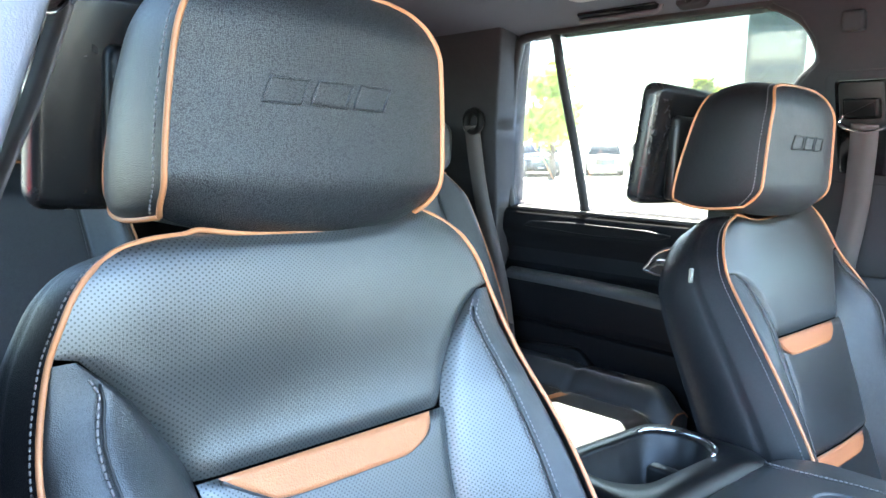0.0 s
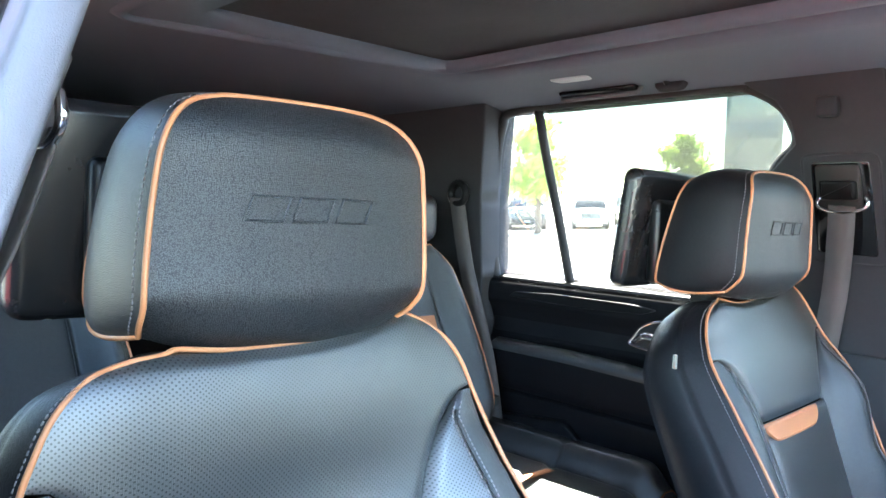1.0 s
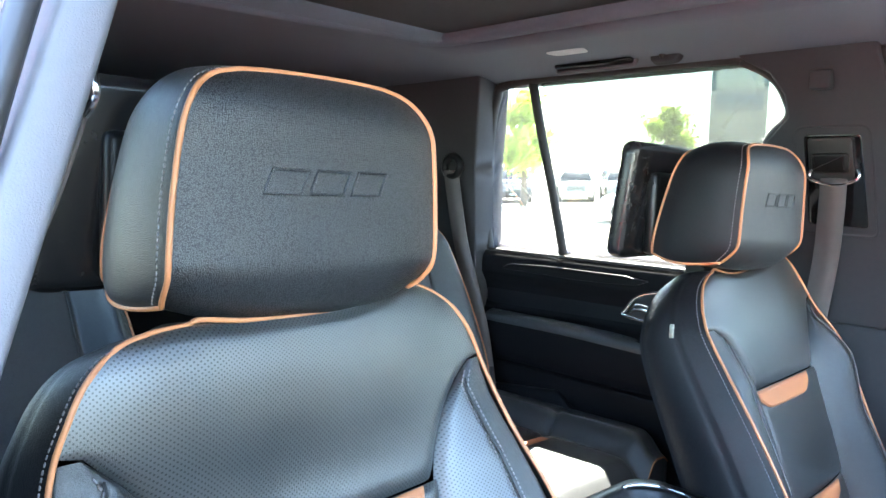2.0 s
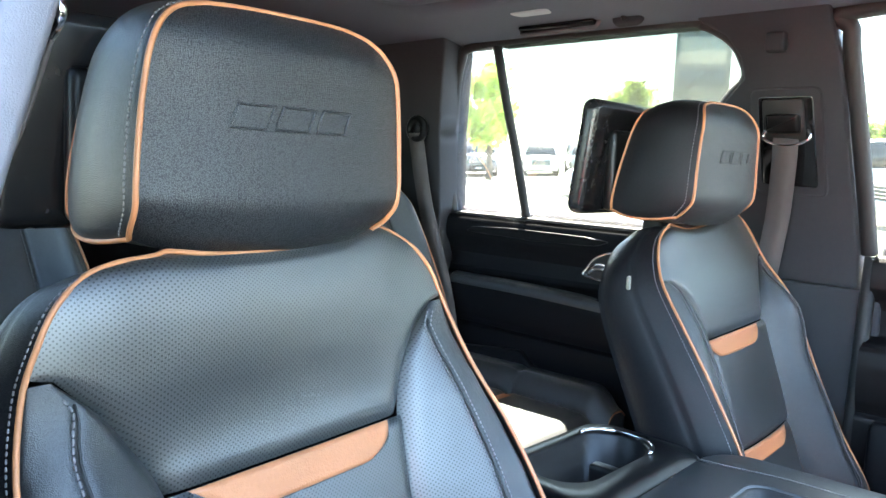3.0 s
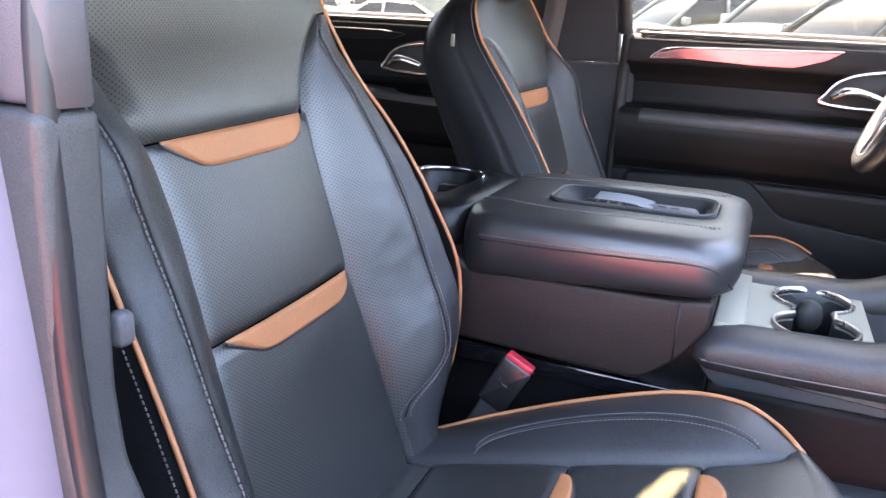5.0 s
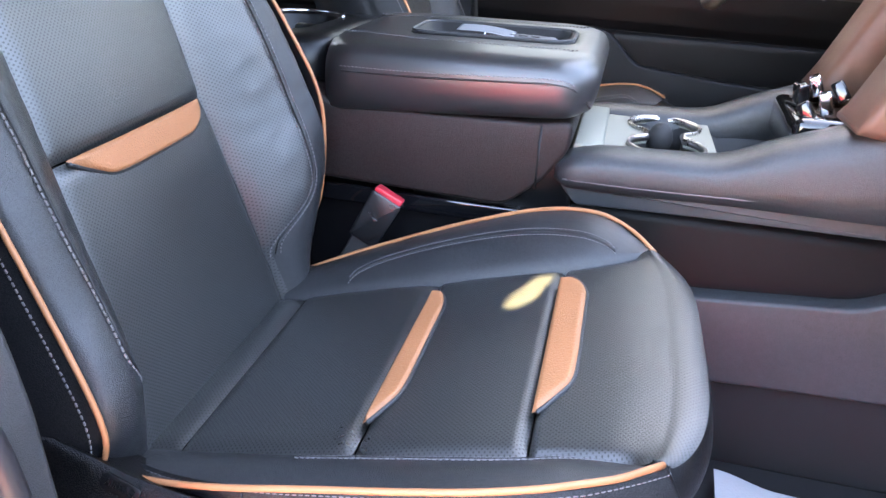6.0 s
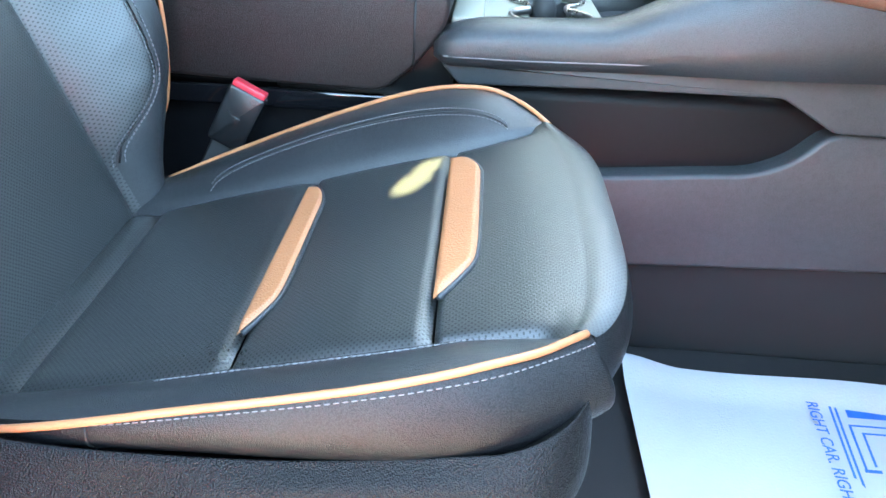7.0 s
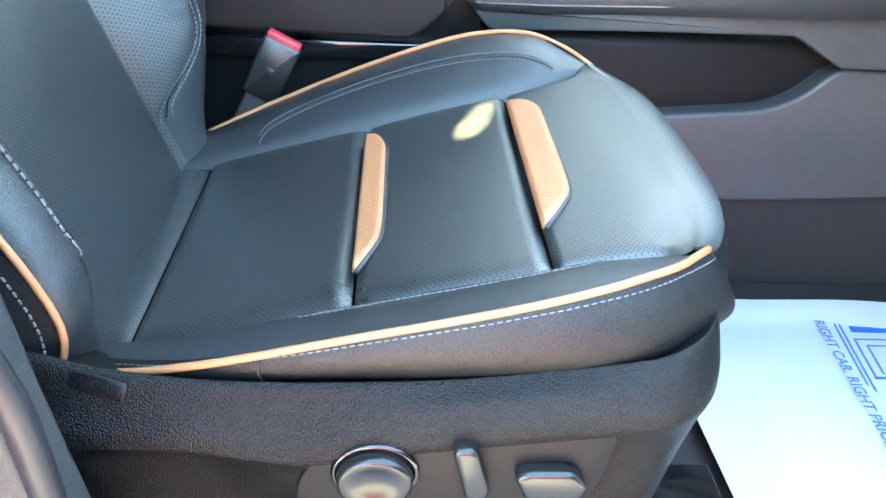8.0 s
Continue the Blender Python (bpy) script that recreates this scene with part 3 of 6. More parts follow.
    hedge = smooth_path([Vector((head_x(y, min(z, 1.757)) + 0.001, hy + y, z)) for y, z in outl], 150)
    part("piping", tube(hedge, 0.0025, 8), M["piping"], head, "tan leather piping")

    def head_back(p):
        k = (p.z - zb) / (zt - zb)
        return Vector((-0.730 + hdx + 0.036 * max(0, k) ** 1.3, hy + (p.y - hy) * (1.0 - 0.07 * k), zb + 0.002 + (p.z - zb) * 0.965))

    def wrap(a, b):
        p = hedge[min(149, round(a * 149))]
        q = head_back(p)
        d = Vector((0, p.y - hy, (p.z - 1.64) * 1.2)).normalized()
        return p.lerp(q, b) + d * (0.006 + 0.008 * abs(d.y)) * math.sin(math.pi * b) - d * 0.012 * max(0, b - 0.8) * 5 * 0.3
    for end in (0.0, 1.0):
        part("piping", tube([wrap(end, i / 12) for i in range(13)], 0.0025, 8), M["piping"], head, "tan leather piping")
    # the driver's headrest takes the leather copy darkened for shade
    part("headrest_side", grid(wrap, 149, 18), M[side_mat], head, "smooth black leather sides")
    hst = [wrap(i / 149, 0.075) + Vector((0, 0.0017 * (1 if wrap(i / 149, 0.05).y > hy else -1), 0.0006)) for i in range(2, 148)]
    part("stitching", stitches(hst), M["thread"], head, "pale contrast stitching")
    hr = [wrap(i / 60, 1.0) for i in range(61)]
    part("piping", tube(hr, 0.0026, 8), M["piping"], head, "tan leather piping")

    def hback(a, b):
        p = hr[min(60, round(a * 60))]
        c = Vector((-0.690 + hdx, hy, 1.63))
        return p.lerp(c, b) - Vector((0.016 * math.sin(math.pi * b / 2), 0, 0))
    part("headrest_back", grid(hback, 60, 8), M["soft"], head)

    def under(a, b):
        y = (a * 2 - 1) * 0.133 * hs
        x = head_x(y, zb) + (-0.722 + hdx - head_x(y, zb)) * b
        return Vector((x, hy + y * (1 - 0.08 * b), zb + 0.001 - 0.014 * (1 - (y / 0.125) ** 4) * (1 - b) - 0.006 * math.sin(math.pi * b)))
    part("headrest_base", grid(under, 20, 10, flip=True), M["leather"], head)
    # embossed badge: plain slanted shapes outlined by a pressed ridge
    shapes = [[(y0, 0.644), (y0 + 0.008, 0.664), (y1 + 0.004, 0.664), (y1 - 0.004, 0.644)] for y0, y1 in ((-0.065, -0.027), (-0.022, 0.016), (0.021, 0.058))]
    for o in shapes:
        pts = [Vector((head_x(y * hs, 1.0 + z + 0.004) + 0.0003, hy + y * hs, 1.0 + z + 0.004)) for y, z in o]
        fine = [a.lerp(b, q / 4) for a, b in zip(pts, pts[1:] + pts[:1]) for q in range(4)]
        part("badge_bar", tube(fine, 0.0014, 6, True), M["pebble"], head, "embossed badge outline")
    # screen on the back of the headrest
    sx = -0.762 + hdx
    o = rounded([(yc - 0.200, 1.548), (yc + 0.200, 1.548), (yc + 0.200, 1.752), (yc - 0.200, 1.752)], 0.022, 5)
    bm = prism(o, "x", -0.016, 0.018, 0.013, 4)
    bmesh.ops.transform(bm, matrix=Matrix.Translation((sx, 0, 1.65)) @ pose(0, 0, 0, 0, 7, 0) @ Matrix.Translation((0, 0, -1.65)), verts=bm.verts)
    scr = part("screen_housing", bm, M["switch"], seat, "black screen housing behind the headrest")
    part("screen_bracket", rbox(-0.752 + hdx, -0.728 + hdx, yc - 0.140, yc + 0.140, 1.555, 1.70, 0.010), M["plastic"], scr, "stepped black screen mount")
    part("screen_stem", rbox(-0.70, -0.66, yc - 0.05, yc + 0.05, 1.49, 1.575, 0.008), M["matte"], scr)

    # --- seat cushion
    def half_u(s, sg=1):
        if sg == out:
            return lerp_table([(-0.36, 0.225), (-0.25, 0.250), (-0.12, 0.254), (-0.05, 0.254), (0.0, 0.250), (0.04, 0.239), (0.075, 0.216), (0.102, 0.184)], s)
        return lerp_table([(-0.36, 0.225), (-0.25, 0.250), (-0.05, 0.256), (0.03, 0.248), (0.075, 0.228), (0.102, 0.195)], s)

    def edge_n(s, sg):
        near = [(-0.36, 0.042), (-0.2, 0.040), (-0.03, 0.036), (0.04, 0.029), (0.08, 0.014), (0.105, -0.001)]
        far = [(-0.36, 0.000), (-0.25, 0.014), (-0.13, 0.030), (-0.03, 0.037), (0.04, 0.028), (0.08, 0.008), (0.105, -0.010)]
        return lerp_table(near if sg == out else far, s)

    def top_n(s):
        return -0.004 - 0.9 * max(0, s - 0.06) ** 2 * 2.2

    def inner_u(s, sg=1):
        if sg == out:
            return lerp_table([(-0.36, 0.150), (-0.2, 0.158), (0.0, 0.166), (0.06, 0.170), (0.102, 0.1765)], s)
        return lerp_table([(-0.36, 0.150), (-0.2, 0.158), (0.0, 0.168), (0.06, 0.178), (0.102, 0.192)], s)

    def seat_panel(s0, s1, nv):
        def f(a, b):
            s = s0 + (s1 - s0) * b
            u = (a * 2 - 1) * inner_u(s, math.copysign(1, a * 2 - 1))
            nn = top_n(s) + 0.003 * math.sin(math.pi * b) ** 0.5 + tuck(a, b, 0.05, 0.05, 0.0065)
            return C(s, u, nn), (u, s)
        return grid(f, 40, nv, flip=True)
    part("cushion_rear", seat_panel(-0.47, -0.330, 14), M["perf"], seat)
    part("cushion_middle", seat_panel(-0.328, -0.152, 22), M["perf"], seat)
    part("cushion_centre", seat_panel(-0.150, -0.002, 22), M["perf"], seat)

    def nose(a, b):
        """The front panel, which rolls over the front edge and down."""
        L = b * 0.142
        x = a * 2 - 1
        if L < 0.112:
            s, nn = L, top_n(L)
            half = inner_u(s, math.copysign(1, x))
        else:
            t = (L - 0.112) / 0.058
            ang = t * 1.25
            s = 0.112 + 0.048 * math.sin(ang)
            nn = top_n(0.112) - 0.045 * (1 - math.cos(ang))
            half = inner_u(0.102, math.copysign(1, x)) - 0.0005 - 0.002 * t
        cur = 0.036 * abs(x) ** 4 * sstep((L - 0.06) / 0.10)
        w = -0.0065 * (1 - min(1, b / 0.05)) ** 2 - (0.010 * (1 - min(1, (1 - abs(x)) / 0.07)) ** 2 * sstep((0.1 - L) / 0.03))
        return C(s - cur, x * half, nn + w + 0.004 * (1 - x * x) + 0.010 * x ** 8 * sstep((L - 0.085) / 0.04)), (x * half, L)
    part("cushion_nose", grid(nose, 44, 60, flip=True), M["perf"], seat, "front edge of the cushion")
    for sg in (-1, 1):
        def cb(a, b, sg=sg):
            s = -0.36 + b * 0.462
            ui, uo = inner_u(s, sg), half_u(s, sg)
            u = ui + (uo - ui) * a
            nn = top_n(s) * (1 - a) + edge_n(s, sg) * a ** 1.2 + 0.012 * math.sin(math.pi * a) * sstep((0.10 - s) / 0.08) - 0.010 * (1 - min(1, a / 0.14)) ** 2
            return C(s, sg * u, nn), (u, s)
        part("cushion_bolster", grid(cb, 20, 50, flip=sg > 0), M["leather"], seat, "raised leather thigh bolster")
        def line_a(t, sg=sg):
            if sg == out:
                return 0.36 - 0.34 * sstep((t - 0.80) / 0.2)
            return 0.02 + 0.54 * math.sin(math.pi * (0.005 + 0.99 * t)) ** 0.3

        def seam_at(t, da, lift):
            b0 = 0.40 if sg == out else 0.19
            b = b0 + (0.905 - b0) * t
            return cb(max(0.0, line_a(t) + da), b)[0] + NC * lift
        for da in (0.05, -0.05):
            ss = [seam_at(i / 80, da, 0.0006) for i in range(81)]
            part("stitching", stitches(ss, 0.0048, 0.0007), M["thread"], seat, "pale contrast stitching")
        part("seam", tube([seam_at(i / 60, 0.0, 0.0) for i in range(61)], 0.0013, 5), M["matte"], seat)
        pe = [cb(1.0, i / 60)[0] + NC * 0.0015 for i in range(61)]
        part("piping", tube(pe, 0.0026, 8), M["piping"], seat, "tan leather piping")

        front = [nose(0.5 + sg * 0.5 * (1 - i / 24), 1.0)[0] for i in range(25)]
        rim = smooth_path(pe[::6] + [nose(0.5 + 0.5 * sg, q)[0] for q in (0.82, 0.90, 0.96)] + front[::3], 120)

        def skirt(a, b, sg=sg, rim=rim):
            i = min(119, round(a * 119))
            p = rim[i]
            tg = rim[min(119, i + 9)] - rim[max(0, i - 9)]
            d = (Vector((-tg.y, tg.x, 0)) * sg).normalized()
            z = p.z + (0.950 - p.z) * b
            k = math.exp(-((a - 0.50) / 0.12) ** 2) if sg == out else 0.0
            return Vector((p.x, p.y, z)) + d * (0.010 * math.sin(math.pi * min(1, b * 1.35)) ** 0.8 - 0.0015 + 0.022 * k * math.sin(math.pi * min(1, b * 1.1)) - 0.020 * (1 - 0.4 * k) * sstep((1.012 - z) / 0.06) ** 1.2)
        part("cushion_side", grid(skirt, 119, 24, flip=sg > 0), M["grain"], seat, "black leather cushion side")
        sk = [skirt(i / 160, 0.055) + Vector((0.0, sg * 0.001, 0)) for i in range(6, 92)]
        part("stitching", stitches(sk, 0.0052, 0.0005), M["thread"], seat, "pale contrast stitching")
        part("seam", tube([skirt(0.17, i / 12) + Vector((0, sg * 0.0003, 0)) for i in range(1, 9)], 0.0012, 5), M["matte"], seat)
    for s0, wd, dv in ((-0.150, 0.020, -0.004), (-0.001, 0.029, 0.004)):
        def cins(a, b, s0=s0, wd=wd, dv=dv):
            cut = 0.040 * b ** 1.15
            cut2 = 0.040 * b ** 3.2
            u = (-0.122 + cut) + (0.252 - cut - cut2) * a + dv
            return C(s0 + (wd + 0.003) * b * (1 - 0.16 * math.exp(-a / 0.07)), u, top_n(s0 + wd * b) + 0.0095 + tuck(a, b, 0.05, 0.12, 0.004)), (u, s0 + wd * b)
        part("tan_insert", grid(cins, 36, 12, flip=True), M["tan"], seat, "tan leather insert")
        edge2 = [cins(1.0, i / 8)[0] for i in range(2, 8)] + [cins(1 - i / 20, 1.0)[0] for i in range(21)] + [cins(0.0, 1 - i / 8)[0] for i in range(1, 8)]
        part("seam", tube([e - NC * 0.002 for e in edge2], 0.0026, 6), M["leather"], seat)
    part("cushion_core", rbox(-0.45, 0.03, yc - 0.22, yc + 0.22, 0.84, 0.895, 0.02), M["soft"], seat)
    return seat, B, C

near_seat, NB, NCF = front_seat(0.395, -1, "black leather front passenger seat with tan piping and inserts", 0.05, rolled=True, rise=-0.001, lead=(0.043, -0.09), shoulder=(0.017, -0.005))
far_seat, FB, FCF = front_seat(1.315, 1, "black leather driver seat with tan piping and inserts", 0.03, 0.91, -0.020, rolled=True, dx=0.034, hdx=0.016, rise=0.008, ins=-0.034, slope=0.09, side_mat="shaded_leather")


# ---- passenger seat base with its power controls ----
def side_trim(seat):
    def z_top(x):
        return lerp_table([(-0.44, 1.020), (-0.385, 1.004), (-0.34, 0.991), (-0.27, 0.984), (-0.15, 0.987), (-0.07, 0.997), (-0.02, 1.005), (0.012, 1.012), (0.03, 1.014), (0.06, 1.014)], x)

    def z_ridge(x):
        return lerp_table([(-0.44, 0.958), (-0.30, 0.955), (-0.26, 0.950), (-0.23, 0.948), (-0.19, 0.957), (-0.07, 0.974), (0.0, 0.982), (0.06, 0.986)], x)

    def cover(a, b):
        # along the seat, then round the front corner
        L = -0.44 + 0.62 * a
        turn = max(0.0, min(1.0, (L + 0.015) / 0.095))
        ang = turn * 1.45
        x = min(L, -0.018) + 0.060 * math.sin(ang)
        yo = 0.075 * (1 - math.cos(ang)) + max(0.0, L - 0.08) * 0.95
        zt, zr = z_top(x), z_ridge(x)
        k = sstep((x + 0.275) / 0.07)
        prof = [(0.185, zt - 0.034), (0.146, zt - 0.010), (0.136, zt), (0.132, zt - 0.003), (0.122, zr + 0.014), (0.114, zr + 0.003), (0.111, zr - 0.008), (0.116, zr - 0.024), (0.120 + 0.006 * (1 - k), zr - 0.06), (0.124 + 0.010 * (1 - k), 0.85), (0.136, 0.78)]
        t = b * (len(prof) - 1)
        i = min(int(t), len(prof) - 2)
        f = t - i
        y = prof[i][0] + (prof[i + 1][0] - prof[i][0]) * f
        z = prof[i][1] + (prof[i + 1][1] - prof[i][1]) * f
        scoop = 0.012 * math.exp(-((x + 0.30 - (0.93 - z) * 0.3) / 0.05) ** 2) * sstep((zr - 0.004 - z) / 0.02)
        back = max(0, 0.97 - z) * 0.30 * turn
        inset = max(0.0, y - 0.136)
        return Vector((x - back - inset * math.sin(ang), y - inset * (1 - math.cos(ang)) + scoop + yo, z))
    bm = grid(cover, 110, 54)
    bmesh.ops.smooth_vert(bm, verts=bm.verts, factor=0.5, use_axis_y=True, use_axis_z=True, use_axis_x=False)
    tr = part("side_cover", bm, M["cover"], seat, "grained black plastic seat base cover")
    KZ, KY = 0.012, 0.0115
    o = rounded([(-0.238, 0.905), (-0.226, 0.930), (-0.195, 0.944), (-0.146, 0.952), (-0.044, 0.957), (-0.036, 0.950), (-0.043, 0.905), (-0.062, 0.870), (-0.235, 0.870)], 0.012, 4)
    pl = part("control_panel", prism([(p[0] * 0.985, p[1] + KZ) for p in o], "y", 0.1015 + KY, 0.116 + KY, 0.0015, 2), M["panel"], tr, "smooth black switch panel")
    ring = [Vector((-0.184 + 0.0255 * math.cos(q), 0.1005 + KY, 0.920 + KZ + 0.0225 * math.sin(q))) for q in [2 * math.pi * i / 40 for i in range(40)]]
    part("knob_recess", tube(ring, 0.0022, 8, True), M["gloss"], pl)
    rings = []
    for r, d in ((0.0235, 0.0), (0.0235, -0.009), (0.0225, -0.0115), (0.020, -0.0125), (0.013, -0.0100), (0.006, -0.0085), (0.001, -0.008)):
        rings.append([(-0.184 + r * math.cos(q), 0.1018 + KY + d, 0.920 + KZ + r * 0.9 * math.sin(q)) for q in [2 * math.pi * i / 36 for i in range(36)]])
    part("lumbar_knob", loft(rings), M["switch"], pl, "round dished black knob")
    for nm, oo, tilt in (("recline_lever", [(-0.1385, 0.950), (-0.1235, 0.950), (-0.113, 0.914), (-0.116, 0.906), (-0.128, 0.906)], 0), ("slide_lever", [(-0.099, 0.926), (-0.092, 0.931), (-0.062, 0.931), (-0.0525, 0.918), (-0.056, 0.908), (-0.090, 0.905)], 0)):
        part(nm, prism([(p[0], p[1] + KZ) for p in rounded(oo, 0.006, 4)], "y", 0.0895 + KY, 0.1025 + KY, 0.0035, 3), M["switch"], pl, "black power seat switch")
    # raised label plate with its lettering, lying on the cover
    A, Bv = 0.150, 0.325
    P0 = cover(A, Bv)
    ex = (cover(A + 0.035, Bv + 0.012) - cover(A - 0.035, Bv - 0.012)).normalized()
    nz = ex.cross(cover(A, Bv - 0.05) - cover(A, Bv + 0.05)).normalized()
    ey = nz.cross(ex)
    F = Matrix((ex, ey, nz)).transposed().to_4x4()
    F.translation = P0 + nz * 0.0012
    o = rounded([(-0.0165, -0.0058), (0.0165, -0.0058), (0.0165, 0.0058), (-0.0165, 0.0058)], 0.004, 4)
    bm = prism(o, "z", -0.003, 0.0012, 0.0006, 2)
    bmesh.ops.transform(bm, matrix=F, verts=bm.verts)
    lab = part("label_plate", bm, M["plastic"], tr)
    cu = bpy.data.curves.new("airbag_text", "FONT")
    cu.body, cu.size, cu.extrude, cu.align_x, cu.align_y = "AIRBAG", 0.0072, 0.0012, "CENTER", "CENTER"
    cu.materials.append(M["plastic"])
    tx = new("airbag_text", cu)
    tx.matrix_world = F @ Matrix.Translation((0, 0, 0.0014))
    tx.parent = tr
    # runners and bracket under the cushion
    part("seat_frame", rbox(-0.42, 0.0, 0.15, 0.64, 0.80, 0.90, 0.015), M["matte"], seat)
    for y in (0.20, 0.60):
        part("runner", rbox(-0.45, 0.10, y - 0.025, y + 0.025, 0.675, 0.72, 0.006), M["matte"], seat, "black steel seat runner")
        part("riser", rbox(-0.36, 0.03, y - 0.02, y + 0.02, 0.71, 0.82, 0.006), M["matte"], seat)
    part("front_bracket", rbox(0.02, 0.135, 0.17, 0.30, 0.735, 0.742, 0.002), M["gloss"], seat, "dark folded metal bracket")


side_trim(near_seat)

bk = root("seat_belt_buckle", (-0.345, 0.668, 0.90), "black seat belt buckle with red release button", "seat belt buckle")
bm = prism(rounded([(-0.022, 0.0), (0.022, 0.0), (0.0235, 0.074), (-0.0235, 0.074)], 0.005, 3), "y", -0.011, 0.011, 0.004, 3)
BK = Matrix.Translation((-0.349, 0.668, 0.970)) @ pose(0, 0, 0, -6, 27, 0)
bmesh.ops.transform(bm, matrix=BK, verts=bm.verts)
part("body", bm, M["switch"], bk)
bm = rbox(-0.0205, 0.0205, -0.0095, 0.0095, 0.070, 0.080, 0.002)
bmesh.ops.transform(bm, matrix=BK, verts=bm.verts)
part("release_button", bm, M["red"], bk, "bright red button")
bm = rbox(-0.006, 0.006, -0.0125, -0.010, 0.028, 0.040, 0.001)
bmesh.ops.transform(bm, matrix=BK, verts=bm.verts)
part("logo_plate", bm, M["switch"], bk)
bm = rbox(-0.016, 0.016, -0.005, 0.005, -0.09, 0.005, 0.003)
bmesh.ops.transform(bm, matrix=BK, verts=bm.verts)
part("stalk", bm, M["matte"], bk)


# ---- centre console ----
def rr(x0, x1, y0, y1, r, z, n=8):
    """A rounded rectangle of points at height z (a number, or a function of x and y)."""
    out = []
    for cx, cy, a0 in ((x1 - r, y1 - r, 0), (x0 + r, y1 - r, 90), (x0 + r, y0 + r, 180), (x1 - r, y0 + r, 270)):
        for i in range(n + 1):
            a = radians(a0 + 90 * i / n)
            x, y = cx + r * math.cos(a), cy + r * math.sin(a)
            out.append((x, y, z(x, y) if callable(z) else z))
    return out


def tub(rings):
    """An open vessel: skin over rings with the last one closed."""
    bm = loft(rings, True, False)
    bm.verts.ensure_lookup_table()
    bm.faces.new(bm.verts[len(bm.verts) - len(rings[0]):])
    return bm


con = root("center_console", (-0.1, 0.855, 0.675), "black leather centre console with padded lid and cup holders", "console")


def lid_z(d):
    return lambda x, y: 1.236 + 0.030 * (x + 0.25) * 0.6 + 0.03 * (y - 0.87) + d


lid_rings = [rr(-0.425, -0.085, 0.715, 1.035, 0.03, lambda x, y: 1.148 + 0.07 * (x + 0.25)),
             rr(-0.432, -0.068, 0.702, 1.048, 0.045, lambda x, y: 1.155 + 0.08 * (x + 0.25)),
             rr(-0.434, -0.062, 0.699, 1.051, 0.05, lid_z(-0.050)), rr(-0.434, -0.060, 0.698, 1.052, 0.055, lid_z(-0.030)),
             rr(-0.433, -0.063, 0.701, 1.049, 0.06, lid_z(-0.016)), rr(-0.430, -0.070, 0.709, 1.041, 0.06, lid_z(-0.006)),
             rr(-0.424, -0.080, 0.722, 1.028, 0.06, lid_z(-0.001)), rr(-0.405, -0.092, 0.765, 0.985, 0.05, lid_z(0.001)),
             rr(-0.350, -0.102, 0.815, 0.948, 0.03, lid_z(0.000)), rr(-0.343, -0.105, 0.822, 0.942, 0.028, lid_z(-0.002))]
lid = part("lid", loft(lid_rings, True, False), M["lid"], con, "padded black leather console lid")
tray_rings = [rr(-0.343, -0.105, 0.822, 0.942, 0.028, lid_z(-0.001)), rr(-0.340, -0.108, 0.825, 0.939, 0.027, lid_z(0.002)), rr(-0.333, -0.114, 0.831, 0.933, 0.024, lid_z(0.001)),
              rr(-0.330, -0.117, 0.834, 0.930, 0.022, lid_z(-0.006)), rr(-0.326, -0.121, 0.838, 0.926, 0.020, lid_z(-0.007)), rr(-0.322, -0.125, 0.842, 0.922, 0.018, lid_z(-0.024)), rr(-0.318, -0.13, 0.846, 0.918, 0.016, lid_z(-0.026))]
part("tray", tub(tray_rings), M["matte"], lid, "recessed black tray")
part("tray_rim", tube([Vector(p) + Vector((0, 0, 0.0015)) for p in rr(-0.340, -0.108, 0.825, 0.939, 0.027, lid_z(0.0))], 0.0036, 8, True, 0.6), M["slate"], lid, "satin dark grey tray rim")
for yy in (0.775, 0.985):
    part("stitching", stitches([Vector((x, yy + (0.018 if yy < 0.9 else -0.018) * sstep((-0.30 - x) / 0.12), lid_z(0.0012)(x, yy))) for x in [-0.425 + 0.006 * i for i in range(56)]], 0.0055), M["thread"], lid, "pale contrast stitching")
    part("seam", tube([Vector((x, yy - 0.005 + (0.018 if yy < 0.9 else -0.018) * sstep((-0.30 - x) / 0.12), lid_z(-0.0002)(x, yy))) for x in [-0.425 + 0.012 * i for i in range(28)]], 0.0012, 5), M["matte"], lid)
lst = smooth_path([(-0.395, 0.6975, 1.199), (-0.30, 0.6972, 1.201), (-0.18, 0.6972, 1.207), (-0.12, 0.6980, 1.210), (-0.09, 0.705, 1.204), (-0.068, 0.726, 1.180)], 60)
part("stitching", stitches(lst), M["thread"], lid, "pale contrast stitching")
part("seam", tube([p - Vector((0, 0, 0.006)) for p in lst], 0.0013, 5), M["matte"], lid)

ub = rounded([(-0.50, 1.168), (-0.44, 1.168), (-0.415, 1.143), (-0.13, 1.150), (-0.085, 1.158), (-0.085, 1.12), (-0.120, 1.070), (-0.165, 1.032), (-0.50, 1.040)], 0.016, 4)
part("upper_body", prism(ub, "y", 0.712, 1.038, 0.006, 3), M["console"], con, "grained black console side")
part("panel_gap", rbox(-0.1265, -0.1235, 0.7105, 0.7135, 1.062, 1.148, 0.0), M["matte"], con)
part("lower_body", rbox(-0.50, 0.70, 0.745, 1.005, 0.68, 1.045, 0.02), M["soft"], con)
part("base_ledge", rbox(-0.46, -0.06, 0.722, 0.75, 1.000, 1.026, 0.004), M["gloss"], con)

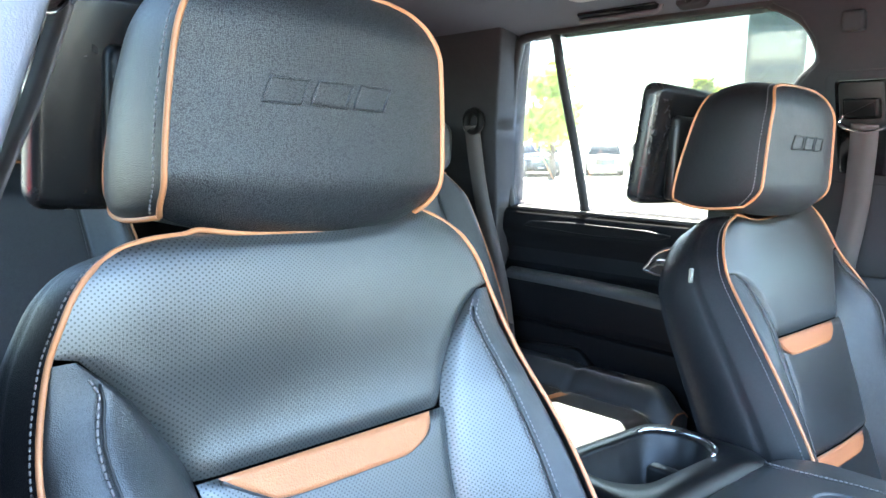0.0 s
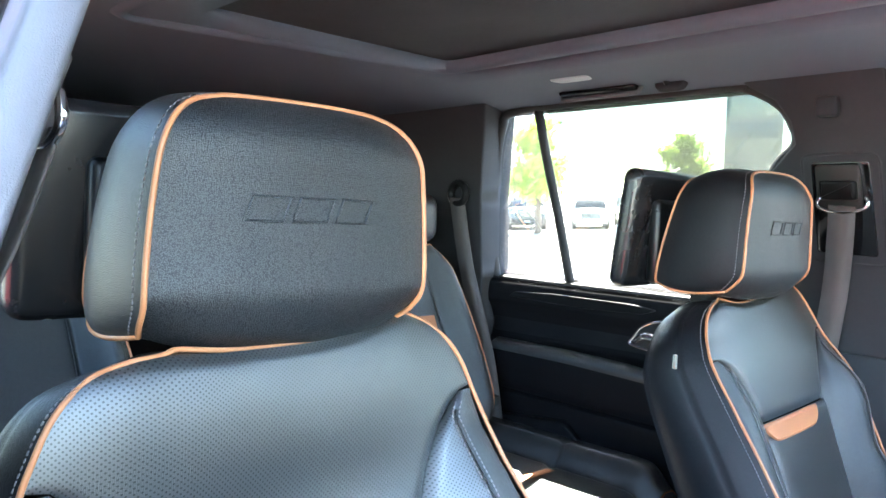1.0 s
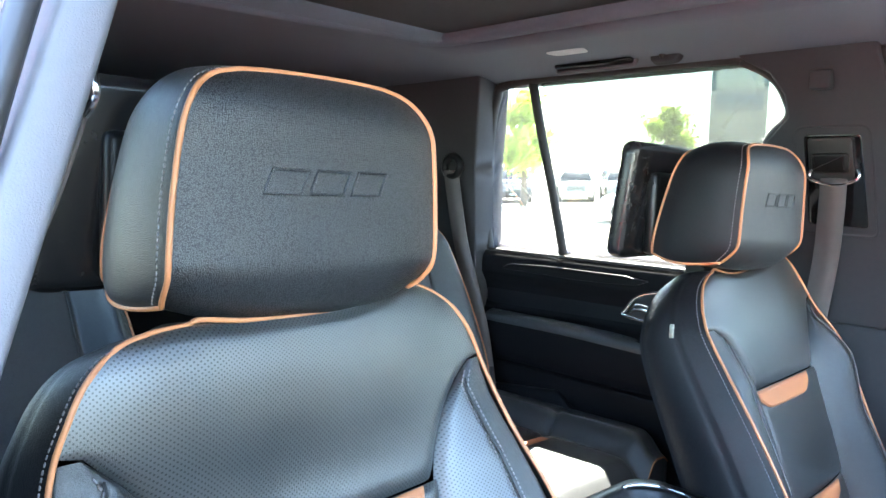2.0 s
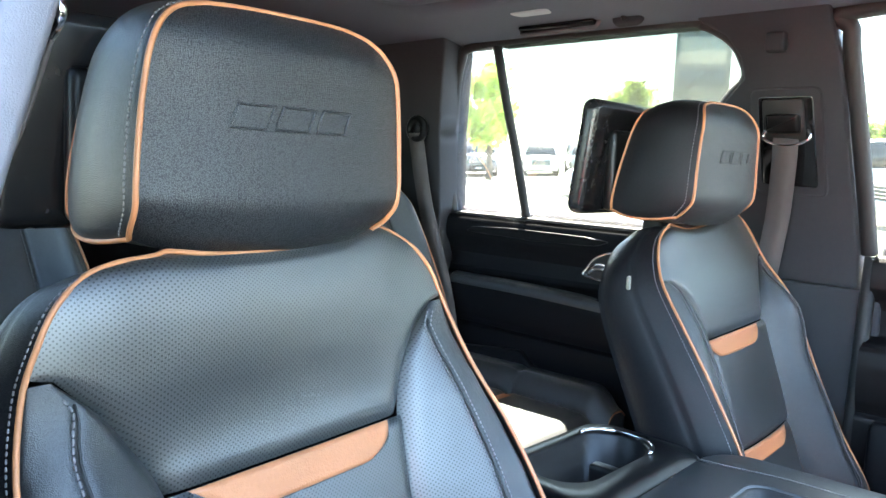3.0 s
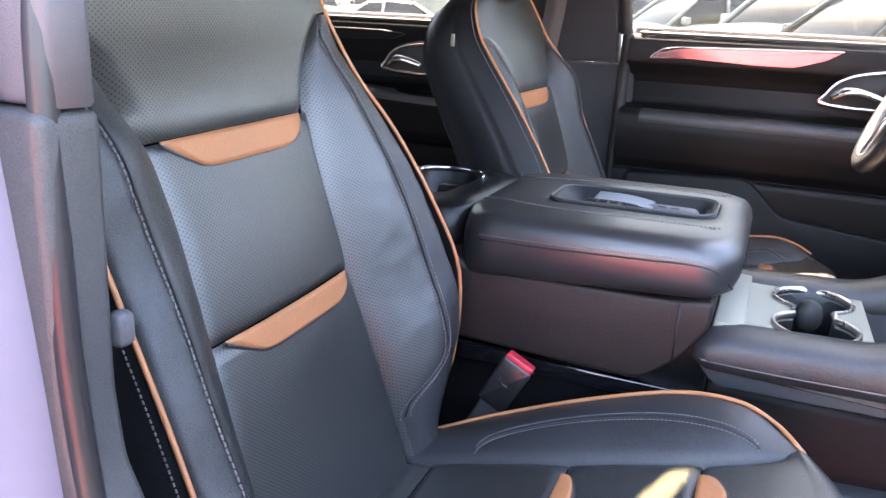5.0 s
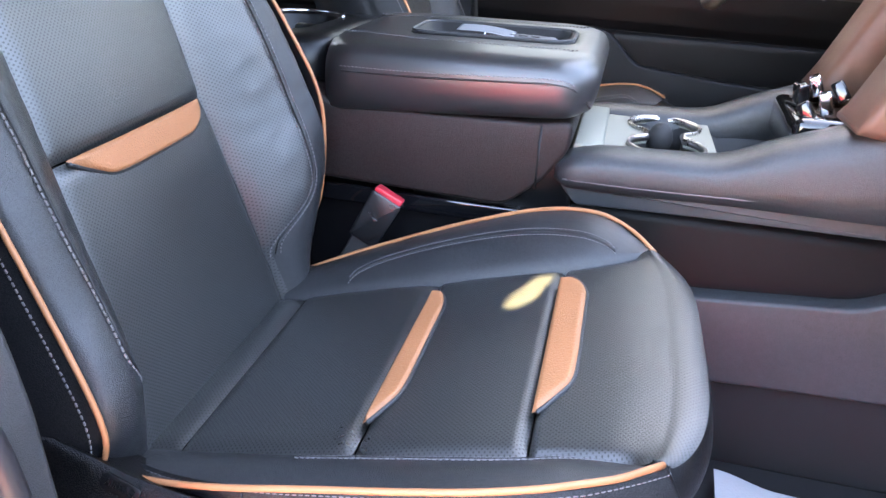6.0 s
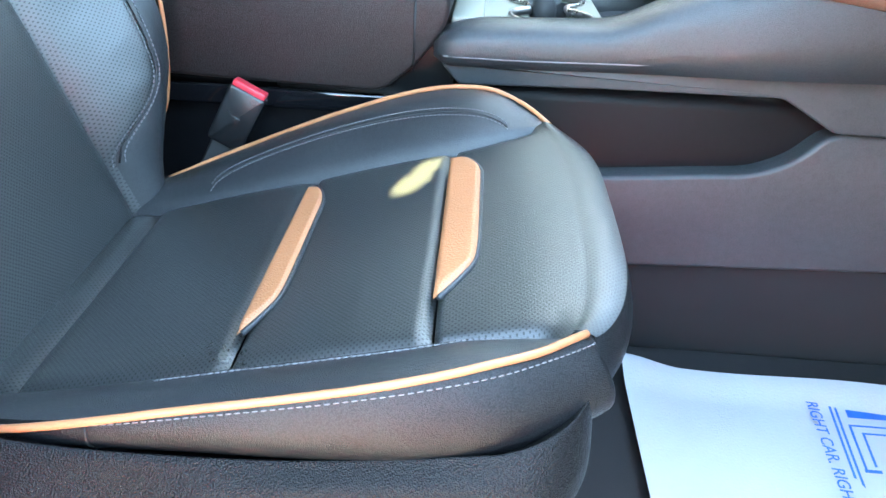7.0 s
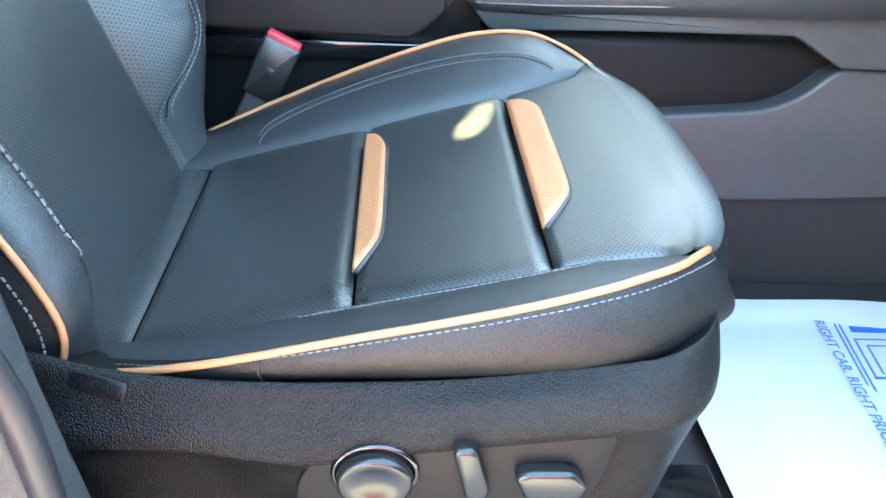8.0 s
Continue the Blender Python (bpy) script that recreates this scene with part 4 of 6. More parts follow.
# rear cup holders
top_z = 1.226
cup_rings = [rr(-0.63, -0.435, 0.735, 1.030, 0.03, 1.05), rr(-0.635, -0.434, 0.728, 1.036, 0.04, 1.19), rr(-0.632, -0.434, 0.732, 1.033, 0.045, top_z - 0.008), rr(-0.622, -0.436, 0.745, 1.022, 0.045, top_z),
             rr(-0.603, -0.492, 0.770, 0.995, 0.052, top_z + 0.001), rr(-0.599, -0.496, 0.774, 0.991, 0.050, top_z - 0.004), rr(-0.594, -0.503, 0.78, 0.985, 0.045, top_z - 0.075)]
cups = part("rear_cup_holder", loft(cup_rings), M["plastic"], con, "black moulded rear cup holder")
part("chrome_rim", tube([Vector(p) + Vector((0, 0, 0.002)) for p in rr(-0.605, -0.490, 0.900, 1.000, 0.0499, top_z, 10)[:22]], 0.0032, 8), M["chrome"], cups, "bright chrome rim")
part("divider_rib", rbox(-0.535, -0.492, 0.862, 0.884, top_z - 0.07, top_z - 0.002, 0.006), M["plastic"], cups)


# front console arms, cup plate, side pocket
def arm_top(x):
    return lerp_table([(-0.10, 1.108), (-0.06, 1.120), (0.03, 1.125), (0.107, 1.131), (0.168, 1.158), (0.24, 1.186), (0.35, 1.235), (0.50, 1.30), (0.75, 1.39)], x)


def arm(y_out, y_in, sgn):
    rings = []
    for i in range(40):
        x = -0.102 + 0.80 * (i / 39) ** 1.25
        zt = arm_top(x)
        zb = 1.074 + 0.030 * max(0, x)
        e = min(1.0, (x + 0.103) / 0.020) ** 0.5
        h, w = (zt - zb), (y_in - y_out)
        zc = (zt + zb) / 2
        yc_ = (y_in + y_out) / 2 + sgn * 0.004 * (1 - e)
        fl = 0.016 * sstep((x - 0.10) / 0.2)
        sec = [(-0.5, -0.5), (-0.53, -0.2), (-0.52, 0.1), (-0.44, 0.34), (-0.25, 0.47), (0.1, 0.5), (0.38, 0.48), (0.5, 0.36), (0.5, -0.5)]
        rings.append([(x, yc_ + (p * w - (fl * max(0, 0.3 - q) if p < 0 else 0)) * sgn * (0.6 + 0.4 * e), zc + q * h * (0.45 + 0.55 * e)) for p, q in sec])
    return loft(rings)


n_arm = part("padded_arm", arm(0.700, 0.768, 1), M["leather"], con, "padded black leather console edge")
f_arm = part("padded_arm", arm(1.052, 0.988, -1), M["leather"], con, "padded black leather console edge")
# pale tube paints in the light that the arm's lower ledge catches
part("edge_highlight", tube([Vector((x, 0.6995 - 0.004 * sstep((x - 0.1) / 0.2), 1.0845 + 0.028 * max(0, x))) for x in [-0.09 + 0.02 * i for i in range(40)]], 0.0014, 6), M["thread"], n_arm, "pale line for the highlight along the edge")
band = [(-0.095, 1.078), (0.11, 1.085), (0.41, 1.092), (0.75, 1.100), (0.75, 1.020), (0.43, 1.019), (0.382, 1.019), (0.345, 1.040), (0.312, 1.058), (0.09, 1.055), (-0.07, 1.050)]
part("lower_band", prism(rounded(band, 0.008, 3), "y", 0.704, 0.76, 0.004, 2), M["slate"], con)
pk = [(-0.20, 0.800), (0.72, 0.842), (0.72, 1.017), (0.42, 1.0165), (0.384, 1.016), (0.348, 0.978), (0.305, 0.958), (0.108, 0.941), (-0.20, 0.930)]
part("side_panel", prism(rounded(pk, 0.02, 4), "y", 0.712, 0.752, 0.006, 3), M["slate"], con, "dark grey plastic console side with pocket")
part("carpet_side", rbox(-0.45, 0.72, 0.728, 0.76, 0.672, 0.835, 0.01), M["carpet"], con)
PZ = 1.112
# the opening: two round lobes joined by a neck
cc = (0.040, 0.8795)
eight = []
for cy, a0 in ((0.942, -60.0), (0.817, 120.0)):
    eight += [(0.040 + 0.052 * math.cos(radians(a0 + 300 * k / 23)), cy + 0.052 * math.sin(radians(a0 + 300 * k / 23))) for k in range(24)]
start = min(range(48), key=lambda i: math.atan2(eight[i][1] - cc[1], eight[i][0] - cc[0]) % (2 * math.pi))
eight = eight[start:] + eight[:start]
if (eight[1][1] - eight[0][1]) < 0:
    eight = [eight[0]] + eight[:0:-1]


def square_to(pts, z):
    """The plate's rim: each point of the opening pushed out to the plate's edge."""
    out = []
    for x, y in pts:
        dx, dy = x - cc[0], y - cc[1]
        k = min(((0.108 - cc[0]) if dx > 0 else (cc[0] + 0.075)) / max(1e-5, abs(dx)), ((1.006 - cc[1]) if dy > 0 else (cc[1] - 0.752)) / max(1e-5, abs(dy)))
        out.append((cc[0] + dx * k, cc[1] + dy * k, z))
    return out


plate = part("cup_plate", loft([square_to(eight, PZ - 0.04), square_to(eight, PZ), [(x, y, PZ) for x, y in eight], [(x, y, PZ - 0.012) for x, y in eight]], True, False), M["plate"], con, "pale satin console plate with two cup holders", smooth=False)
part("chrome_rim", tube([(x, y, PZ + 0.001) for x, y in eight], 0.0055, 8, True, 0.6), M["satin"], plate, "bright chrome cup holder rim")
well = bmesh.new()
bmesh.ops.create_icosphere(well, subdivisions=3, radius=0.019)
bmesh.ops.transform(well, matrix=Matrix.Translation((0.034, 0.884, PZ - 0.004)) @ Matrix.Diagonal((0.95, 0.8, 1.25, 1)), verts=well.verts)
part("rubber_insert", well, M["rubber"], plate, "dark rounded rubber grip between the cups")
part("well_liner", tub([[(cc[0] + (x - cc[0]) * k, cc[1] + (y - cc[1]) * k, PZ - d) for x, y in eight] for k, d in ((1.0, 0.008), (0.97, 0.012), (0.94, 0.068))]), M["matte"], plate)
part("plate_lid", rbox(-0.085, -0.045, 0.752, 1.006, PZ - 0.03, PZ + 0.008, 0.004), M["plate"], plate)
part("bridge", rbox(-0.30, -0.078, 0.735, 1.015, 1.02, PZ - 0.005, 0.006), M["plastic"], con)
bin_rings = [rr(0.109, 0.30, 0.765, 0.99, 0.015, 1.098), rr(0.112, 0.296, 0.768, 0.987, 0.015, 1.096), rr(0.118, 0.29, 0.775, 0.98, 0.02, 1.050)]
part("storage_bin", tub(bin_rings), M["matte"], con, "deep black storage bin")

# control cluster and centre stack at the head of the console
ctl = part("control_pod", rbox(0.19, 0.30, 0.79, 0.97, 1.12, 1.178, 0.012), M["gloss"], con, "gloss black control cluster")
rng = random.Random(4)
for i in range(7):
    cx, cy, cz = 0.205 + 0.020 * (i % 4) + 0.01 * rng.random(), 0.815 + 0.030 * (i // 2) + 0.008 * rng.random(), 1.180 + 0.013 * (i % 3)
    kb = rbox(-0.008, 0.008, -0.010, 0.010, -0.012, 0.016, 0.003)
    bmesh.ops.transform(kb, matrix=Matrix.Translation((cx, cy, cz)) @ pose(0, 0, 0, rng.uniform(-18, 18), rng.uniform(-40, -10), rng.uniform(-20, 20)), verts=kb.verts)
    part("switch", kb, M["chrome"] if i % 2 else M["gloss"], ctl, "chrome edged switch")
rings = []
for i in range(14):
    k = i / 13
    x = 0.236 + 0.50 * k ** 1.4
    zt = min(1.44, 1.194 + 2.3 * (x - 0.236))
    zb = 1.186 - 0.14 * (x - 0.236)
    e = min(0.018, (zt - zb) * 0.4)
    rings.append([(x, 0.692, zb), (x, 0.684, zb + e * 0.6), (x, 0.684, zt - e), (x, 0.692, zt - e * 0.3), (x, 0.712, zt), (x, 0.775, zt), (x, 0.790, zt - e), (x, 0.790, zb)])
part("knee_pad", loft(rings), M["saddle"], con, "padded brown leather knee rest")
rings = [[(p[0], 1.71 - p[1], p[2]) for p in r] for r in rings]
part("knee_pad", loft(rings), M["saddle"], con, "padded brown leather knee rest")

# ---- keys in the tray ----
kz = 1.2155
fob = root("key_fob", (-0.27, 0.885, kz), "black key fob lying in the console tray", "key")
bm = rbox(-0.300, -0.240, 0.868, 0.900, kz, kz + 0.014, 0.006, 3)
part("case", bm, M["plastic"], fob)
for i in range(3):
    part("button", rbox(-0.291 + 0.016 * i, -0.279 + 0.016 * i, 0.877, 0.891, kz + 0.0135, kz + 0.0155, 0.002), M["rubber"], fob)
part("key_ring", tube([(-0.228 + 0.014 * math.cos(q), 0.890 + 0.011 * math.sin(q), kz + 0.016 + 0.007 * math.sin(q)) for q in [2 * math.pi * i / 24 for i in range(24)]], 0.0012, 6, True), M["chrome"], fob, "steel key ring")
fob2 = root("key_fob", (-0.18, 0.87, kz), "grey key fob lying in the console tray", "key")
part("case", rbox(-0.212, -0.130, 0.848, 0.888, kz, kz + 0.022, 0.009, 4), M["trim"], fob2)
for i in range(3):
    part("button", rbox(-0.205 + 0.018 * i, -0.192 + 0.018 * i, 0.858, 0.875, kz + 0.0215, kz + 0.023, 0.002), M["slate"], fob2)
bm = grid(lambda a, b: Vector((-0.276 + 0.084 * a, 0.846 + 0.042 * b - 0.006 * a, kz + 0.024 - 0.006 * a + 0.004 * math.sin(2.6 * a) + 0.004 * b)), 14, 6)
bmesh.ops.solidify(bm, geom=bm.faces[:], thickness=0.0006)
solid("key_tag", bm, M["paper"], "white paper tag tied to the car keys", "tag")


# ---- far doors ----
def door(name, at, x0, x1, label, back):
    d = root(name, at, label, "car door")
    Y0 = 1.640
    part("shell", slab([(x0, 0.70), (x1, 0.70), (x1, 1.478), (x0, 1.478)], 1, Y0 + 0.012, 0.09), M["soft"], d)
    n = 40

    def skin(a, b):
        x = x0 + (x1 - x0) * a
        prof = [(1.655, 1.484), (1.640, 1.482), (1.630, 1.470), (1.626, 1.440), (1.627, 1.420), (1.644, 1.395), (1.658, 1.36), (1.648, 1.325), (1.624, 1.312), (1.606, 1.307), (1.598, 1.299), (1.595, 1.270), (1.598, 1.235), (1.607, 1.195), (1.617, 1.178), (1.622, 1.172), (1.612, 1.165), (1.612, 1.10), (1.625, 0.95), (1.64, 0.72)]
        t = b * (len(prof) - 1)
        i = min(int(t), len(prof) - 2)
        f = t - i
        y, z = (prof[i][k] + (prof[i + 1][k] - prof[i][k]) * f for k in (0, 1))
        rise = 0.030 * sstep((x - x1 + 0.5) / 0.5) if not back else 0.015 * (1 - a)
        z2 = z - rise * math.exp(-((z - 1.30) / 0.07) ** 2)
        return Vector((x, y, z2))
    bm = grid(skin, n, 95, flip=True)
    bmesh.ops.smooth_vert(bm, verts=bm.verts, factor=0.5, use_axis_y=True, use_axis_z=True, use_axis_x=False)
    part("door_card", bm, M["rear_trim"] if back else M["door_trim"], d, "soft black door trim")
    part("armrest_pad", grid(lambda a, b: Vector((x0 + 0.05 + (x1 - x0 - 0.09) * a, 1.640 - 0.046 * math.sin(math.pi * (0.08 + 0.5 * b)), 1.314 - 0.012 * sstep((a - 0.3) / 0.7) - 0.030 * b ** 2)), 30, 8, flip=True), M["leather"], d, "padded black armrest")
    # spear shaped trim strip
    if not back:
        o = [(-0.342, 1.428), (-0.326, 1.443), (-0.285, 1.455), (-0.10, 1.462), (0.062, 1.466), (0.03, 1.446), (-0.030, 1.428), (-0.10, 1.427), (-0.25, 1.432)]
    else:
        o = [(-1.46, 1.436), (-1.43, 1.452), (-1.30, 1.458), (-1.05, 1.458), (-0.98, 1.450), (-1.02, 1.436), (-1.2, 1.430)]
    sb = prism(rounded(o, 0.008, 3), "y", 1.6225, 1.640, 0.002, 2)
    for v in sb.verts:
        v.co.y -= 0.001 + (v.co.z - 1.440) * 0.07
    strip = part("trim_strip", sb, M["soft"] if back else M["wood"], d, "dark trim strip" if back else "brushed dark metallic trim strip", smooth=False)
    if not back:
        part("chrome_edge", tube([(p[0], 1.6205 - (p[1] - 1.440) * 0.07, p[1] + 0.001) for p in [tuple(v)[:2] for v in smooth_path([(q[0], q[1], 0) for q in o[:5]], 24)]], 0.0022, 6), M["chrome"], strip, "thin chrome edge")
    # inner handle
    hx = 0.108 if not back else -0.970
    hz = 1.386
    bz = [(-0.075, -0.028), (-0.068, -0.010), (-0.045, 0.018), (0.0, 0.036), (0.075, 0.042), (0.085, 0.010), (0.070, -0.032), (0.0, -0.036)]
    loopx = [Vector((hx + p[0], 1.622, hz + p[1] + 0.002)) for p in bz]
    part("handle_recess", prism(rounded([(hx + p[0], hz + p[1]) for p in bz], 0.012, 4), "y", 1.6215, 1.64, 0.001, 1), M["matte"], d)
    hb = part("handle_bezel", tube(smooth_path(loopx, 56, True), 0.0045, 8, True), M["chrome"], d, "chrome handle surround")
    lev = [(hx - 0.055, 1.612, hz - 0.012), (hx - 0.030, 1.603, hz + 0.002), (hx, 1.602, hz + 0.001), (hx + 0.045, 1.608, hz - 0.012)]
    part("handle_lever", tube(smooth_path(lev, 20), lambda t: 0.011 * (1 - 0.35 * abs(t - 0.3)), 10, False, 0.6), M["chrome"], hb, "chrome pull lever")
    # lower pocket
    if not back:
        o = [(x0 + 0.03, 1.165), (-0.10, 1.178), (-0.07, 1.165), (-0.005, 1.100), (0.20, 1.080), (0.70, 1.06), (0.70, 0.78), (x0 + 0.03, 0.78)]
    else:
        o = [(x0 + 0.05, 1.10), (-1.22, 1.13), (-1.12, 1.05), (-0.95, 0.93), (-0.80, 0.92), (-0.80, 0.78), (x0 + 0.05, 0.78)]
    part("map_pocket", prism(rounded(o, 0.02, 4), "y", 1.594, 1.63, 0.008, 3), M["soft"], d, "black plastic door pocket")
    # sill and window frame
    part("inner_sill", rbox(x0 + 0.02, x1, 1.640, 1.672, 1.470, 1.490, 0.006), M["rubber"], d, "black window seal")
    part("outer_sill", rbox(x0, x1 + (0.05 if back else 0.0), 1.682, 1.775, 1.455, 1.503, 0.012), M["paint"], d, "pale outer door skin below the window")
    return d


d1 = door("front_door", (0.1, 1.70, 0.70), -0.395, 0.80, "closed black driver door with chrome trimmed handle", False)
part("edge_seal", tube([(-0.402, 1.640, 0.72), (-0.402, 1.632, 1.20), (-0.400, 1.645, 1.48)], 0.014, 8), M["rubber"], d1, "black door edge seal")
d2 = door("rear_door", (-1.1, 1.70, 0.70), -1.54, -0.76, "closed black rear door with chrome inner handle", True)


def pane(parent, outline, name):
    bm = bmesh.new()
    vs = [bm.verts.new((x, 1.678 - 0.36 * max(0, z - 1.48), z)) for x, z in outline]
    bm.faces.new(vs)
    bmesh.ops.solidify(bm, geom=bm.faces[:], thickness=0.004)
    ob = part(name, bm, M["glass"], parent, "lightly tinted window glass", smooth=False)
    ob.visible_shadow = False
    return ob


pane(d1, [(-0.41, 1.47), (0.78, 1.47), (0.60, 1.94), (-0.45, 1.94)], "window_pane")
pane(d2, [(-1.268, 1.47), (-0.72, 1.47), (-0.62, 1.82), (-0.69, 1.94), (-1.270, 1.94)], "window_pane")
pane(d2, [(-1.56, 1.47), (-1.277, 1.47), (-1.280, 1.94), (-1.40, 1.94)], "quarter_pane")
part("window_divider", tube([(-1.272, 1.668, 1.478), (-1.272, 1.640, 1.56), (-1.273, 1.598, 1.68), (-1.274, 1.552, 1.80), (-1.276, 1.503, 1.945)], 0.0125, 8, False, 1.2), M["rubber"], d2, "black window divider bar")
part("window_seal", tube(smooth_path([(-1.545, 1.664, 1.484), (-1.525, 1.62, 1.62), (-1.452, 1.55, 1.82), (-1.405, 1.515, 1.905), (-1.365, 1.502, 1.935), (-1.2, 1.500, 1.945), (-0.78, 1.502, 1.945), (-0.722, 1.508, 1.937), (-0.668, 1.520, 1.905), (-0.644, 1.533, 1.866), (-0.640, 1.546, 1.824), (-0.690, 1.566, 1.770), (-0.735, 1.62, 1.62)], 80), 0.013, 8), M["rubber"], d2, "black rubber window seal")
part("window_seal", tube(smooth_path([(-0.410, 1.664, 1.484), (-0.419, 1.625, 1.60), (-0.431, 1.565, 1.76), (-0.443, 1.520, 1.90), (-0.42, 1.508, 1.935), (0.2, 1.50, 1.945)], 60), 0.016, 8), M["rubber"], d1, "black rubber window seal")
part("window_clip", rbox(-0.357, -0.332, 1.655, 1.675, 1.485, 1.497, 0.003), M["rubber"], d1)


# ---- seat belts and pillar details ----
def strap(pts, width, along, thick=0.0014):
    """A webbing strap along a path, its breadth lying along a given direction."""
    P = smooth_path(pts, 40)
    al = Vector(along).normalized()
    rings = []
    for i, p in enumerate(P):
        d = (P[min(i + 1, 39)] - P[max(i - 1, 0)]).normalized()
        s = (al - d * al.dot(d)).normalized() * width / 2
        nn = d.cross(s).normalized() * thick
        rings.append([p - s - nn, p + s - nn, p + s + nn, p - s + nn])
    return loft(rings)


def belt_guide(name_side, yb, side):
    g = root("seat_belt", (-0.58, yb, 1.45), "black seat belt hanging from a gloss black pillar guide", "seat belt", "front seat belts")

    def Y(d, z):
        return yb - side * (d + 0.36 * (z - 1.70))
    o = rounded([(-0.612, 1.612), (-0.496, 1.608), (-0.503, 1.790), (-0.612, 1.790)], 0.012, 4)
    lo, hi = sorted((Y(0.004, 1.7) + side * 0.02, Y(0.016, 1.7)))

    def leaned(bm):
        for v in bm.verts:
            v.co.y -= side * 0.36 * (v.co.z - 1.70)
        return bm
    hs = part("guide_housing", leaned(prism(o, "y", lo, hi, 0.005, 3)), M["gloss"], g, "gloss black belt height adjuster")
    K = 0.034
    o1 = [Vector((p[0], Y(0.012, p[1]), p[1])) for p in rounded([(-0.626, 1.598), (-0.482, 1.594), (-0.489, 1.803), (-0.626, 1.803)], 0.018, 5)]
    part("surround", tube(o1, 0.0045, 8, True), M["pillar"], hs, "dark fabric covered surround")
    o2 = rounded([(-0.636 + K, 1.700), (-0.552 + K, 1.700), (-0.556 + K, 1.782), (-0.636 + K, 1.782)], 0.008, 3)
    l2, h2 = sorted((Y(0.014, 1.7), Y(0.020, 1.7)))
    part("slider", leaned(prism(o2, "y", l2, h2, 0.003, 2)), M["matte"], hs)
    o3 = rounded([(-0.625 + K, 1.716), (-0.560 + K, 1.716), (-0.560 + K, 1.752), (-0.625 + K, 1.752)], 0.006, 3)
    l3, h3 = sorted((Y(0.018, 1.7), Y(0.038, 1.7)))
    # the near anchor is a lighter grey, its reflection put into the colour
    part("belt_anchor", leaned(prism(o3, "y", l3, h3, 0.006, 3)), M["plastic"] if side > 0 else M["trim"], hs)
    part("chrome_loop", tube(smooth_path([(-0.624 + K, Y(0.034, 1.72), 1.722), (-0.628 + K, Y(0.042, 1.7), 1.706), (-0.60 + K, Y(0.046, 1.69), 1.694), (-0.565 + K, Y(0.046, 1.69), 1.694), (-0.540 + K, Y(0.042, 1.7), 1.706), (-0.544 + K, Y(0.034, 1.72), 1.724)], 28), 0.004, 8), M["chrome"], hs, "chrome belt loop")
    part("webbing", strap([(-0.582 + K, Y(0.047, 1.70), 1.705), (-0.588 + K, Y(0.05, 1.64), 1.64), (-0.603 + K, Y(0.05, 1.55), 1.54), (-0.622 + K, Y(0.06, 1.5), 1.40), (-0.65 + K, Y(0.06, 1.5), 1.15)], 0.048, (1, 0, 0)), M["webbing"], g, "black woven webbing")
    return g


belt_guide("far", 1.583, 1)
nb = belt_guide("near", 0.127, -1)
part("anchor_cover", rbox(-0.585, -0.545, 0.150, 0.181, 1.697, 1.748, 0.008, 3), M["trim"], nb, "grey plastic belt anchor cover")
part("belt_stop", rbox(-0.416, -0.402, 0.086, 0.102, 1.258, 1.282, 0.006, 3), M["trim"], nb, "grey plastic belt stop")
solid("pillar_cap", (lambda bm: (bmesh.ops.transform(bm, matrix=Matrix.Translation((0, -0.005, 0)), verts=bm.verts), bm)[1])(rbox(-0.587, -0.549, 1.488, 1.512, 1.868, 1.905, 0.006)), M["pillar"], "small square fabric cap on the pillar trim", "trim cap")
rb = root("rear_seat_belt", (-1.65, 1.55, 1.1), "black rear seat belt hanging from the rear pillar", "seat belt")
part("webbing", strap([(-1.545, 1.488, 1.71), (-1.550, 1.518, 1.60), (-1.553, 1.552, 1.489), (-1.51, 1.565, 1.35), (-1.47, 1.57, 1.22), (-1.43, 1.575, 1.02)], 0.047, (1, 0.3, 0)), M["webbing"], rb, "black woven webbing")
part("anchor", tube([(-1.548 + 0.030 * math.cos(q), 1.496, 1.722 + 0.028 * math.sin(q)) for q in [2 * math.pi * i / 24 for i in range(24)]], 0.011, 8, True), M["plastic"], rb, "black belt anchor ring")
part("belt_tongue", rbox(-1.48, -1.43, 1.555, 1.575, 1.13, 1.16, 0.004), M["matte"], rb)


